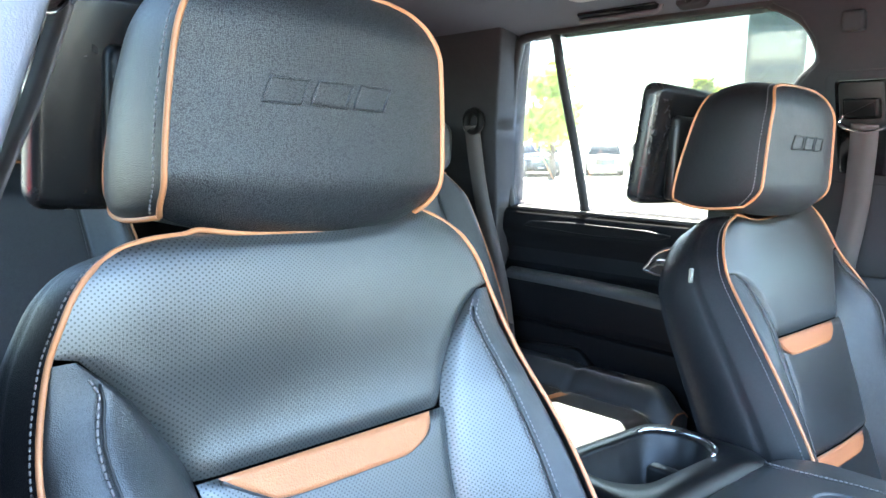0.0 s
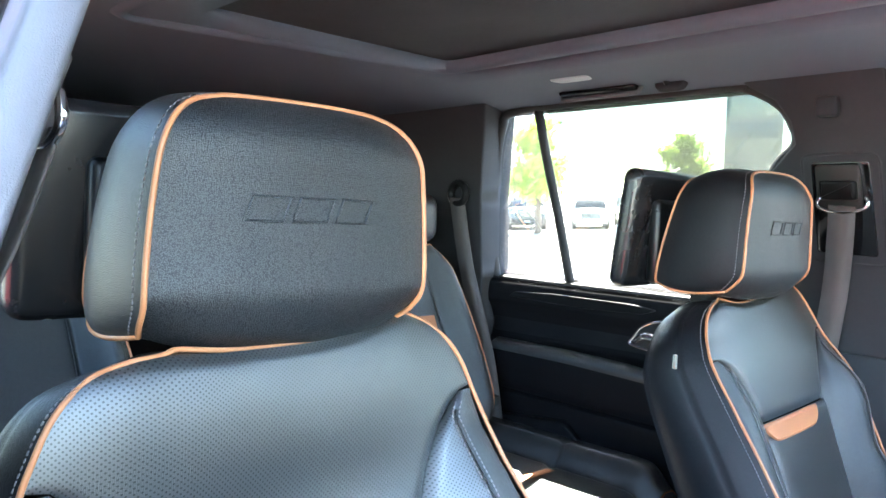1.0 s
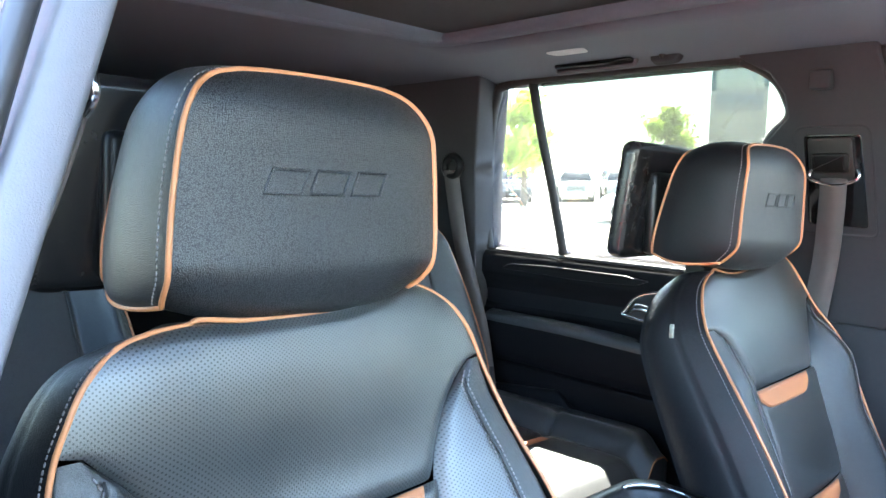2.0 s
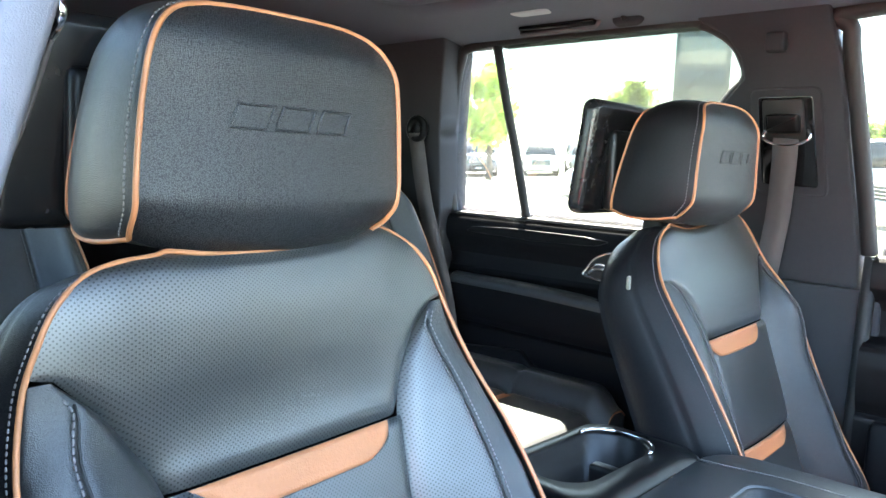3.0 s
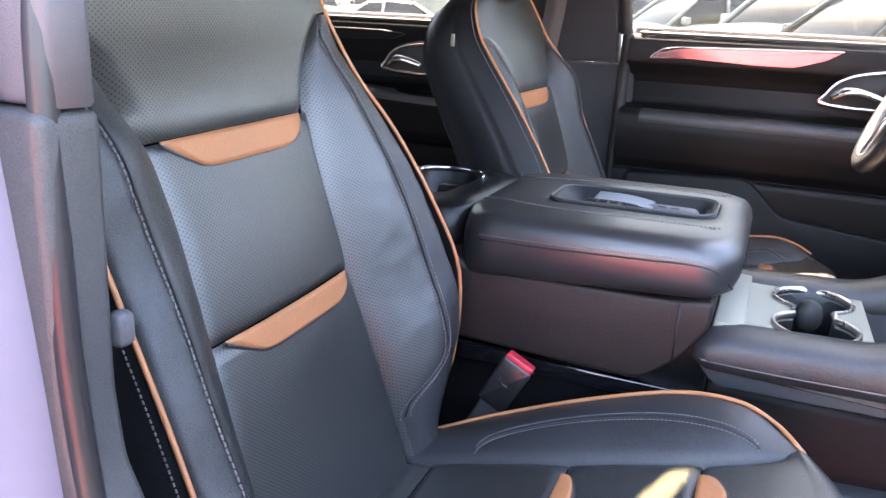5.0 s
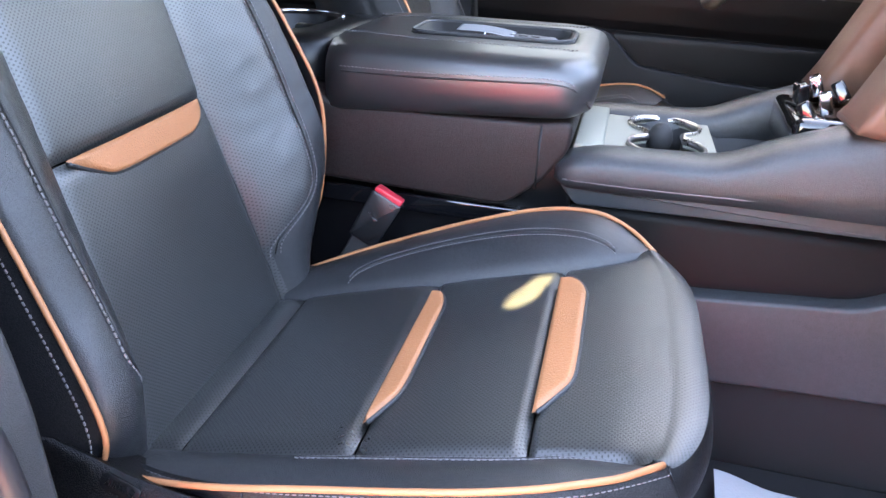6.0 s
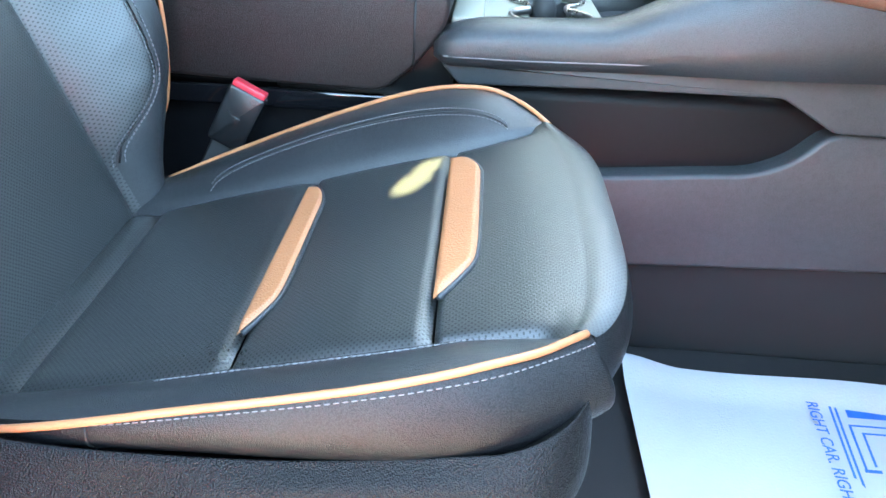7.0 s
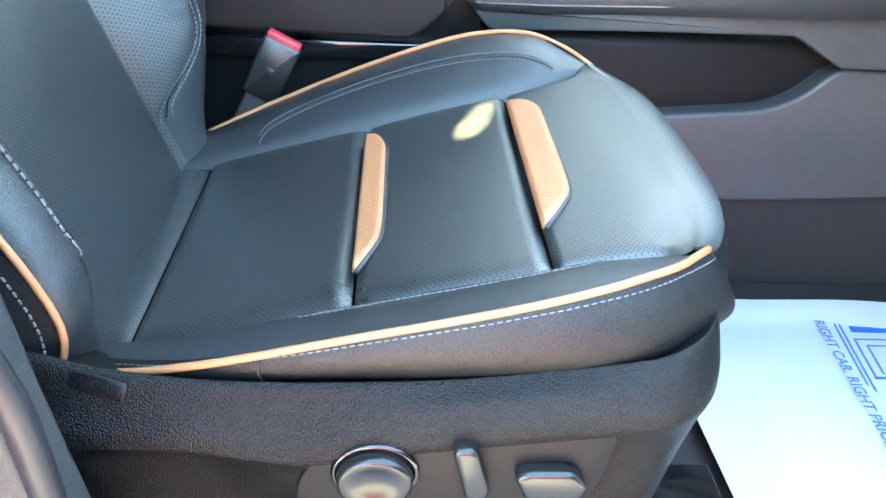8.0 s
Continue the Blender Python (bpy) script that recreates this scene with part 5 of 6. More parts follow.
# ---- second row seats ----
def rear_seat(yc):
    s = root("captain_chair", (-1.2, yc, 0.72), "black leather second row seat with tan piping", "car seat", "second row seats")

    def half(b):
        return lerp_table([(0.0, 0.15), (0.05, 0.185), (0.12, 0.208), (0.3, 0.208), (0.6, 0.186), (0.85, 0.155), (0.95, 0.135), (1.0, 0.110)], b)

    def back(a, b):
        q = a * 2 - 1
        u = q * half(b)
        z = 1.10 + 0.475 * b
        w = 0.055 * sstep((abs(q) - 0.52) / 0.34) - 0.03 * sstep((b - 0.85) / 0.15) - 0.022 * sstep((abs(q) - 0.88) / 0.12) - 0.010 * math.exp(-((abs(q) - 0.55) / 0.03) ** 2)
        return Vector((-1.43 - 0.175 * b + w, yc + u, z)), (u, z)
    part("backrest", grid(back, 56, 48), M["leather"], s)
    e = [back(0, i / 30)[0] for i in range(31)] + [back(i / 20, 1)[0] for i in range(1, 20)] + [back(1, 1 - i / 30)[0] for i in range(31)]
    part("piping", tube(e, 0.0030, 8), M["piping"], s, "tan leather piping")

    def box(a, b):
        p = e[min(len(e) - 1, round(a * (len(e) - 1)))]
        return p + Vector((-0.13 * b, 0, -0.03 * b)) + Vector((0, math.copysign(1, p.y - yc) * 0.02 * math.sin(math.pi * b), 0))
    part("side_boxing", grid(box, len(e) - 1, 8), M["leather"], s)
    for q in (0.245, 0.755):
        part("seam", tube([back(q, 0.04 + 0.8 * i / 30)[0] + Vector((0.001, 0, 0)) for i in range(31)], 0.0016, 5), M["matte"], s)
    if yc > 0.8:
        part("tan_insert", grid(lambda a, b: back(0.30 + 0.40 * a, 0.60 - 0.07 * b)[0] + Vector((0.006, 0, 0)), 16, 4, flip=True), M["tan"], s, "tan leather insert")

    def seatf(a, b):
        q = a * 2 - 1
        u = q * (0.262 - 0.02 * sstep((b - 0.8) / 0.2))
        x = -1.46 + 0.585 * b
        z = 1.045 + 0.052 * sstep((abs(q) - 0.60) / 0.18) + 0.012 * b - 0.045 * sstep((b - 0.86) / 0.14) ** 2 - 0.014 * sstep((abs(q) - 0.92) / 0.08) - 0.008 * math.exp(-((b - 0.50) / 0.018) ** 2) - 0.010 * math.exp(-((abs(q) - 0.62) / 0.025) ** 2)
        return Vector((x, yc + u, z)), (u, x)
    part("cushion", grid(seatf, 72, 60), M["leather"], s)
    rim = [seatf(0, i / 30)[0] for i in range(31)] + [seatf(i / 30, 1)[0] for i in range(1, 30)] + [seatf(1, 1 - i / 30)[0] for i in range(31)]
    part("cushion_side", grid(lambda a, b: rim[min(len(rim) - 1, round(a * (len(rim) - 1)))] + Vector((0.0, 0, -0.16 * b)), len(rim) - 1, 6, flip=True), M["leather"], s)
    part("piping", tube([r + Vector((0, 0, -0.004)) for r in rim], 0.0018, 8), M["piping"], s, "tan leather piping")
    part("tan_insert", grid(lambda a, b: seatf(0.27 + 0.46 * a, 0.52 + 0.05 * b)[0] + Vector((0, 0, 0.004)), 16, 4), M["tan"], s, "tan leather insert")
    for q in (0.12, 0.88):
        part("stitching", stitches([seatf(q, 0.05 + 0.80 * i / 30)[0] + Vector((0, 0, 0.001)) for i in range(31)], 0.006), M["thread"], s, "pale contrast stitching")
    part("headrest", rbox(-1.66, -1.57, yc - 0.13, yc + 0.13, 1.58, 1.72, 0.04, 5), M["leather"], s)
    part("base", rbox(-1.4, -0.95, yc - 0.2, yc + 0.2, 0.675, 0.93, 0.02), M["matte"], s)
    return s


rear_seat(1.330)
rear_seat(0.385)

# ---- steering wheel ----
sw = root("steering_wheel", (0.26, 1.315, 1.33), "black and pale leather steering wheel with metallic spokes", "steering wheel")
WM = Matrix.Translation((0.180, 1.315, 1.445)) @ pose(0, 0, 0, 0, -66, 0)


def wheel_pt(q, r=0.186, d=0.0):
    return WM @ Vector((r * math.cos(q), r * math.sin(q), d))


part("rim", tube([wheel_pt(2 * math.pi * i / 72) for i in range(72)], 0.0165, 12, True), M["leather"], sw, "leather wrapped rim")
part("rim_trim", tube([wheel_pt(math.pi * (0.75 + 0.9 * i / 30), 0.177, 0.010) for i in range(31)], 0.006, 8), M["satin"], sw, "satin metal rim insert")
hub = rbox(-0.07, 0.07, -0.075, 0.075, -0.05, 0.02, 0.025, 4)
bmesh.ops.transform(hub, matrix=WM, verts=hub.verts)
part("hub", hub, M["soft"], sw, "padded black hub")
for q in (math.radians(90), math.radians(270), math.radians(180)):
    part("spoke", tube([wheel_pt(q, 0.05, -0.005), wheel_pt(q, 0.11, 0.004), wheel_pt(q, 0.178, 0.002)], 0.016, 10, False, 0.5), M["satin"], sw, "satin metal spoke")
part("column", tube([WM @ Vector((0, 0, -0.04)), WM @ Vector((0, 0, -0.35))], 0.05, 14), M["matte"], sw)

# ---- dashboard, closing the front ----
dash = [(0.42, 1.30), (0.50, 1.42), (0.75, 1.50), (1.15, 1.47), (1.15, 0.70), (0.75, 0.70), (0.60, 1.05)]
solid("dashboard", prism(rounded(dash, 0.05, 5), "y", 0.06, 1.65, 0.02, 3), M["soft"], "black padded dashboard across the front", "dashboard", kind="structure")

bm = bmesh.new()
bm.faces.new([bm.verts.new(p) for p in ((0.06, 0.20, 1.985), (0.06, 1.51, 1.985), (1.16, 1.62, 1.47), (1.16, 0.09, 1.47))])
bmesh.ops.solidify(bm, geom=bm.faces[:], thickness=0.005)
solid("windscreen", bm, M["screen"], "sloping clear windscreen above the dashboard", "window", kind="structure", smooth=False)

# ---- headliner details ----
roof_rim = rounded([(-1.34, 0.46), (-0.04, 0.46), (-0.04, 1.165), (-1.265, 1.165)], 0.07, 8)
sun_roof = root("sunroof", (-0.5, 0.855, 1.98), "closed dark fabric sunroof shade in a raised frame", "sunroof")
part("frame", tube([(x, y, 1.990) for x, y in roof_rim], 0.020, 10, True, 1.6), M["headliner"], sun_roof, "padded fabric frame")
# the shade has an added leaf shaped hole that casts the cushion's sun patch
SUN_HOLE = (-0.390, 1.088)


def sun_hole_edge(q):
    """A leaf: long along one diagonal, pointed at one end."""
    a = q - -2.02
    r = 0.015 + 0.045 * max(0.0, math.cos(a)) ** 6 + 0.022 * max(0.0, -math.cos(a)) ** 4
    return SUN_HOLE[0] + r * math.cos(q), SUN_HOLE[1] + r * math.sin(q)


fan = sorted([math.atan2(y - SUN_HOLE[1], x - SUN_HOLE[0]) for x in (-1.36, 0.02) for y in (0.40, 1.235)] + [-3.1 + 6.2 * i / 44 for i in range(45)])


def out_edge(q):
    """Where a ray from the sun hole meets the shade's straight sides."""
    d = (math.cos(q), math.sin(q))
    ks = [(0.02 - SUN_HOLE[0]) / d[0] if d[0] > 1e-6 else 9e9, (-1.36 - SUN_HOLE[0]) / d[0] if d[0] < -1e-6 else 9e9, (1.235 - SUN_HOLE[1]) / d[1] if d[1] > 1e-6 else 9e9, (0.40 - SUN_HOLE[1]) / d[1] if d[1] < -1e-6 else 9e9]
    return SUN_HOLE[0] + min(ks) * d[0], SUN_HOLE[1] + min(ks) * d[1]


# unseen roof glass, tinted to dim and yellow the sun patch
pn = bmesh.new()
pn.faces.new([pn.verts.new((x, y, 2.030)) for x, y in ((-1.36, 0.40), (0.0, 0.40), (0.0, 1.24), (-1.36, 1.24))])
bmesh.ops.solidify(pn, geom=pn.faces[:], thickness=0.005)
part("roof_glass", pn, M["roof_glass"], sun_roof, "dark tinted roof glass", smooth=False)
inner, outer = [sun_hole_edge(q) for q in fan], [out_edge(q) for q in fan]
part("shade", loft([[(x, y, z) for x, y in r] for r, z in ((inner, 1.992), (outer, 1.992), (outer, 2.000), (inner, 2.000), (inner, 1.992))], True, False), M["pillar"], sun_roof, "dark fabric shade", smooth=False)
lp = root("reading_lamp", (-1.07, 1.335, 1.97), "pale overhead reading lamp lens in the headliner", "lamp")
bm = prism(rounded([(-1.098, 1.322), (-0.990, 1.322), (-0.998, 1.366), (-1.091, 1.366)], 0.016, 4), "z", 1.962, 1.975, 0.006, 3)
part("lens", bm, M["paper"], lp, "frosted white lens")
vt = root("ceiling_vent", (-1.12, 1.47, 1.96), "black overhead air vent with thin slats", "air vent")
VM = Matrix.Translation((-1.037, 1.442, 1.962)) @ pose(0, 0, 0, 66, 0, 0)


def vpart(name, bm, m, label=""):
    bmesh.ops.transform(bm, matrix=VM, verts=bm.verts)
    return part(name, bm, m, vt, label)


vpart("frame", tube([Vector(p) for p in rr(-0.105, 0.105, -0.026, 0.026, 0.010, 0.0)], 0.005, 8, True), M["trim"])
vpart("backing", rbox(-0.102, 0.102, -0.023, 0.023, 0.002, 0.02, 0.003), M["gloss"])
for i in range(3):
    vpart("slat", rbox(-0.10, 0.10, -0.016 + 0.014 * i, -0.012 + 0.014 * i, -0.004, 0.004, 0.001), M["plastic"])
vpart("tab", rbox(-0.012, 0.012, -0.006, 0.008, -0.012, 0.0, 0.003), M["satin"])
hk = root("coat_hook", (-0.90, 1.46, 1.95), "small dark grey coat hook on the headliner", "coat hook")
bm = prism(rounded([(-0.035, -0.028), (0.035, -0.028), (0.035, 0.028), (-0.035, 0.028)], 0.018, 5), "z", -0.008, 0.012, 0.005, 3)
bmesh.ops.transform(bm, matrix=Matrix.Translation((-0.862, 1.448, 1.962)) @ pose(0, 0, 0, 68, 0, 0), verts=bm.verts)
part("base", bm, M["pillar"], hk)
part("hook", tube([(-0.866, 1.436, 1.972), (-0.866, 1.430, 1.955), (-0.866, 1.440, 1.942)], 0.008, 8), M["plastic"], hk)

# ---- near door opening: seal and painted jamb ----
solid("door_seal_near", tube(smooth_path([(-0.328, 0.030, 0.72), (-0.331, 0.030, 1.0), (-0.338, 0.030, 1.08), (-0.365, 0.032, 1.155), (-0.380, 0.033, 1.25), (-0.386, 0.035, 1.34), (-0.392, 0.042, 1.48), (-0.418, 0.088, 1.66), (-0.447, 0.138, 1.82), (-0.458, 0.174, 1.93)], 60), 0.0075, 10), M["seal"], "black rubber door seal along the pillar", "door seal", kind="structure")
solid("pillar_jamb_near", slab(rounded([(-0.60, 0.55), (-0.362, 0.55), (-0.364, 1.06), (-0.382, 1.16), (-0.394, 1.28), (-0.420, 1.48), (-0.465, 1.70), (-0.53, 1.98), (-0.62, 1.98)], 0.02, 3), -1, 0.030, 0.09), M["paint"], "pale painted door jamb", "pillar", kind="structure")
solid("sill_near", rbox(-0.6, 0.8, -0.06, 0.10, 0.48, 0.66, 0.03), M["paint"], "pale painted door sill", "trim", kind="structure")
solid("rear_door_near", slab([(-1.54, 0.60), (-0.62, 0.60), (-0.62, 1.478), (-1.54, 1.478)], -1, 0.055, 0.10), M["soft"], "closed rear door on the open side", "car door", kind="structure")

# ---- the open front passenger door, which closes the view behind the camera's right hand ----
od = root("open_front_door", (0.86, -0.02, 0.60), "black open front passenger door with its window raised", "car door")
OD = Matrix.Translation((0.86, -0.04, 0)) @ Matrix.Rotation(radians(68), 4, "Z")


def on_door(name, bm, m, label=""):
    bmesh.ops.transform(bm, matrix=OD, verts=bm.verts)
    return part(name, bm, m, od, label)


on_door("door_card", prism(rounded([(-1.18, 0.62), (0.0, 0.62), (0.0, 1.47), (-1.18, 1.47)], 0.05, 4), "y", 0.0, 0.10, 0.02, 3), M["soft"], "black inner door trim")
on_door("armrest", rbox(-0.95, -0.2, 0.09, 0.16, 1.20, 1.29, 0.03), M["leather"], "padded black armrest")
on_door("outer_skin", prism(rounded([(-1.20, 0.60), (0.0, 0.60), (0.0, 1.48), (-1.20, 1.48)], 0.05, 4), "y", -0.03, -0.002, 0.01, 2), M["paint"], "pale painted outer skin")

# ---- paper floor mat ----
pm = root("paper_mat", (0.42, 0.45, 0.68), "white paper floor mat with blue printed lettering", "floor mat")


def paper_z(x, y):
    return 0.6885 + 0.010 * sstep((y - 0.60) / 0.06) + 0.004 * math.sin(x * 17) * math.sin(y * 11) + 0.012 * sstep((0.24 - x) / 0.08)


part("sheet", grid(lambda a, b: Vector((0.170 + 0.56 * a, 0.16 + 0.50 * b - 0.020 * a * sstep((b - 0.5) / 0.5), paper_z(0.155 + 0.56 * a, 0.16 + 0.5 * b))), 60, 50), M["paper"], pm)


def ribbon(x0, x1, y0, y1):
    return grid(lambda a, b: Vector((x0 + (x1 - x0) * a, y0 + (y1 - y0) * b, paper_z(x0 + (x1 - x0) * a, y0 + (y1 - y0) * b) + 0.0012)), 4, 40)


def slant(bm):
    for v in bm.verts:
        v.co.x += (v.co.y - 0.60) * 0.13
    return bm


for x0, w in ((0.4300, 0.0030), (0.4365, 0.0030)):
    part("blue_line", slant(ribbon(x0, x0 + w, 0.20, 0.613)), M["ink"], pm, "thin blue printed line")
for x0, x1, y0, y1 in ((0.450, 0.560, 0.588, 0.606), (0.447, 0.450, 0.50, 0.575), (0.447, 0.56, 0.572, 0.575), (0.460, 0.463, 0.505, 0.562), (0.460, 0.56, 0.559, 0.562), (0.446, 0.466, 0.495, 0.500), (0.468, 0.476, 0.42, 0.482), (0.486, 0.494, 0.40, 0.482), (0.468, 0.52, 0.478, 0.484), (0.505, 0.512, 0.41, 0.470), (0.448, 0.456, 0.30, 0.40), (0.470, 0.54, 0.31, 0.318), (0.470, 0.54, 0.35, 0.358)):
    part("logo_bar", slant(ribbon(x0, x1, y0, y1)), M["ink"], pm, "blue printed bar")
cu = bpy.data.curves.new("slogan", "FONT")
cu.body, cu.size, cu.extrude = "RIGHT CAR. RIGHT PRICE. RIGHT", 0.0205, 0.0002
cu.materials.append(M["ink"])
tx = new("slogan_text", cu)
tx.matrix_world = Matrix.Translation((0.400, 0.606, 0.6975)) @ Matrix.Rotation(radians(-90 - 5.6), 4, "Z") @ Matrix.Rotation(radians(1.0), 4, "Y")
tx.parent = pm
tx.matrix_parent_inverse = Matrix.Translation(pm["at"]).inverted()

bm = bmesh.new()
bm.faces.new([bm.verts.new((x, 0.045 + 0.36 * max(0, z - 1.48), z)) for x, z in ((-1.54, 1.47), (-0.62, 1.47), (-0.60, 1.95), (-1.50, 1.95))])
bmesh.ops.solidify(bm, geom=bm.faces[:], thickness=0.004)
solid("window_near", bm, M["privacy"], "tinted rear door window", "window", kind="structure", smooth=False).visible_shadow = False

# ---- outside: a car park that rises gently away from the car ----
TILT = Matrix.Rotation(radians(2.7), 4, "X") @ Matrix.Rotation(radians(-0.75), 4, "Y")
g = bmesh.new()
bmesh.ops.create_grid(g, x_segments=60, y_segments=60, size=1500)
bmesh.ops.transform(g, matrix=TILT, verts=g.verts)
solid("ground", g, M["asphalt"], "sunlit pale worn concrete car park", "ground", kind="structure")

PAINTS = {k: mat(k + "_car_paint", c, 0.25, 0, 0, 1, 0.04, 2, coat=1.0) for k, c in {"white": (0.75, 0.76, 0.78), "silver": (0.30, 0.33, 0.35), "black": (0.02, 0.022, 0.025), "blue": (0.10, 0.17, 0.24), "grey": (0.20, 0.22, 0.24), "red": (0.46, 0.016, 0.025)}.items()}
M["car_glass"] = mat("dark_car_glass", (0.02, 0.025, 0.03), 0.04, 0, 0, 1, 0.05, 2, coat=0.5)
M["lamp"] = mat("clear_headlamp", (0.6, 0.62, 0.65), 0.12, 0.3, 0, 1, 0.05, 4)
M["amber"] = mat("amber_lens", (0.8, 0.25, 0.03), 0.2, 0, 0, 1, 0.05, 4)
M["tyre"] = mat("tyre_rubber", (0.02, 0.02, 0.02), 0.85, 0, 0.4, 60, 0.2, 6)


def parked_car(x, y, turn, paint, shape, label):
    """A parked vehicle, its nose along +x before the turn; shape: suv, sedan or truck."""
    base = TILT @ Matrix.Translation((x, y, 0)) @ Matrix.Rotation(radians(turn), 4, "Z")
    L, W, H, hood, roof0, roof1, belt = {"suv": (4.9, 1.95, 1.78, 1.10, 0.25, -2.1, 1.12), "sedan": (4.8, 1.85, 1.46, 0.92, 0.05, -1.25, 0.95), "truck": (5.7, 2.0, 1.90, 1.22, 0.45, -1.0, 1.22)}[shape]
    car = new("parked_car")
    car.matrix_world = base
    tagged(car, label, "car", "parked cars")
    nose, tail = L / 2, -L / 2

    def add(name, bm, m, lab="", smooth=True, parent=None):
        ob = new(name, finish(bm, name, m, smooth))
        ob.parent = parent or car
        return tagged(ob, lab)
    # lower body: sections along the length
    secs = []
    for k, (fx, zt, zb, hw) in enumerate(((nose, 0.62, 0.42, 0.36), (nose - 0.05, hood - 0.26, 0.32, 0.42), (nose - 0.22, hood - 0.08, 0.26, 0.475), (nose - 0.8, hood, 0.26, 0.5), (nose - 1.35, hood + 0.03, 0.26, 0.5), (roof0 + 0.2, belt, 0.26, 0.5), (0, belt, 0.26, 0.5), (roof1, belt + 0.03, 0.28, 0.5), (tail + 0.12, belt + 0.0, 0.34, 0.48), (tail, belt - 0.12, 0.45, 0.44))):
        w = W * hw
        secs.append([(fx, -w * 0.94, zb), (fx, -w, zb + 0.18), (fx, -w, (zb + zt) / 2), (fx, -w * 0.97, zt - 0.10), (fx, -w * 0.88, zt - 0.02), (fx, 0, zt + 0.03), (fx, w * 0.88, zt - 0.02), (fx, w * 0.97, zt - 0.10), (fx, w, (zb + zt) / 2), (fx, w, zb + 0.18), (fx, w * 0.94, zb)])
    body = add("body", loft(secs), PAINTS[paint])
    r1 = roof1 if shape != "truck" else -0.75
    cab = [(roof0 + 0.95, belt - 0.02, 0.44), (roof0 + 0.1, H - 0.03, 0.36), (roof0 - 0.3, H, 0.37), ((roof0 + r1) / 2, H + 0.01, 0.375), (r1 + 0.05, H - 0.04, 0.365), (r1 - (0.25 if shape == "suv" else 0.7 if shape == "sedan" else 0.2), belt + 0.02, 0.43)]
    rings = []
    for fx, zt, hw in cab:
        lo = belt - 0.04
        rings.append([(fx, -W * 0.46, lo), (fx, -W * (hw + 0.03), lo + (zt - lo) * 0.5), (fx, -W * hw, zt - 0.05), (fx, -W * hw * 0.8, zt), (fx, W * hw * 0.8, zt), (fx, W * hw, zt - 0.05), (fx, W * (hw + 0.03), lo + (zt - lo) * 0.5), (fx, W * 0.46, lo)])
    add("greenhouse", loft(rings), M["car_glass"], "dark windows", parent=body)
    roof = [[(fx, -W * hw * 0.98, zt - 0.045), (fx, -W * hw * 0.8, zt + 0.012), (fx, 0, zt + 0.02), (fx, W * hw * 0.8, zt + 0.012), (fx, W * hw * 0.98, zt - 0.045)] for fx, zt, hw in cab[1:5]]
    add("roof", loft(roof, closed=False, caps=False), PAINTS[paint])
    for sg in (-1, 1):
        for (ax, az, ah), (bx, bz, bh) in ((cab[0], cab[1]), (cab[4], cab[5])):
            add("pillar", tube([(ax, sg * W * (ah + 0.015), az), (bx, sg * W * (bh + 0.005), bz - 0.02)], 0.045, 6), PAINTS[paint])
        add("pillar", tube([(-0.25, sg * W * 0.475, belt), (-0.3, sg * W * 0.385, H - 0.04)], 0.045, 6), PAINTS[paint])
        add("mirror", (rbox(roof0 + 0.55, roof0 + 0.70, sg * W * 0.5 - 0.02 + (0.0 if sg > 0 else -0.16), sg * W * 0.5 + 0.02 + (0.16 if sg > 0 else 0.0), belt + 0.02, belt + 0.17, 0.04)), PAINTS[paint])
        hl = rbox(nose - 0.30, nose - 0.045, min(sg * W * 0.26, sg * W * 0.435), max(sg * W * 0.26, sg * W * 0.435), hood - 0.36, hood - 0.20, 0.03)
        add("headlight", hl, M["lamp"], "clear headlamp", parent=body)
        add("marker_lamp", rbox(nose - 0.36, nose - 0.22, sg * W * 0.455 - 0.02, sg * W * 0.455 + 0.02, hood - 0.33, hood - 0.25, 0.01), M["amber"], "amber side lamp", parent=body)
        add("taillight", rbox(tail - 0.01, tail + 0.12, sg * W * 0.40 - 0.1, sg * W * 0.40 + 0.1, belt - 0.32, belt - 0.08, 0.03), PAINTS["red"], "red tail lamp", parent=body)
        for wx in (nose - 0.92, tail + 1.02):
            wr = 0.37 if shape != "sedan" else 0.33
            prof = [(wr * 0.62, -0.11), (wr * 0.95, -0.115), (wr, -0.08), (wr, 0.08), (wr * 0.95, 0.115), (wr * 0.62, 0.11)]
            cy = sg * (W * 0.5 - 0.10)
            ty = add("wheel", loft([[(wx + r * math.cos(q), cy + d, wr + r * math.sin(q)) for q in [2 * math.pi * i / 28 for i in range(28)]] for r, d in prof]), M["tyre"], "black tyre on an alloy rim")
            yy = cy + sg * 0.10
            add("rim", loft([[(wx + r * math.cos(q), yy + sg * d, wr + r * math.sin(q)) for q in [2 * math.pi * i / 28 for i in range(28)]] for r, d in ((wr * 0.66, 0.012), (wr * 0.60, 0.0), (wr * 0.55, -0.03), (wr * 0.1, -0.03))]), M["matte"], parent=ty)
            for i in range(6):
                q = 2 * math.pi * i / 6
                add("spoke", tube([(wx, yy, wr), (wx + wr * 0.6 * math.cos(q), yy - sg * 0.005, wr + wr * 0.6 * math.sin(q))], 0.035, 6), M["satin"], parent=ty)
            arch = tube([(wx + (wr + 0.05) * math.cos(q), sg * W * 0.499, wr + (wr + 0.05) * math.sin(q)) for q in [math.pi * i / 16 for i in range(17)]], 0.035, 6)
            add("wheel_arch", arch, M["matte"], parent=body)
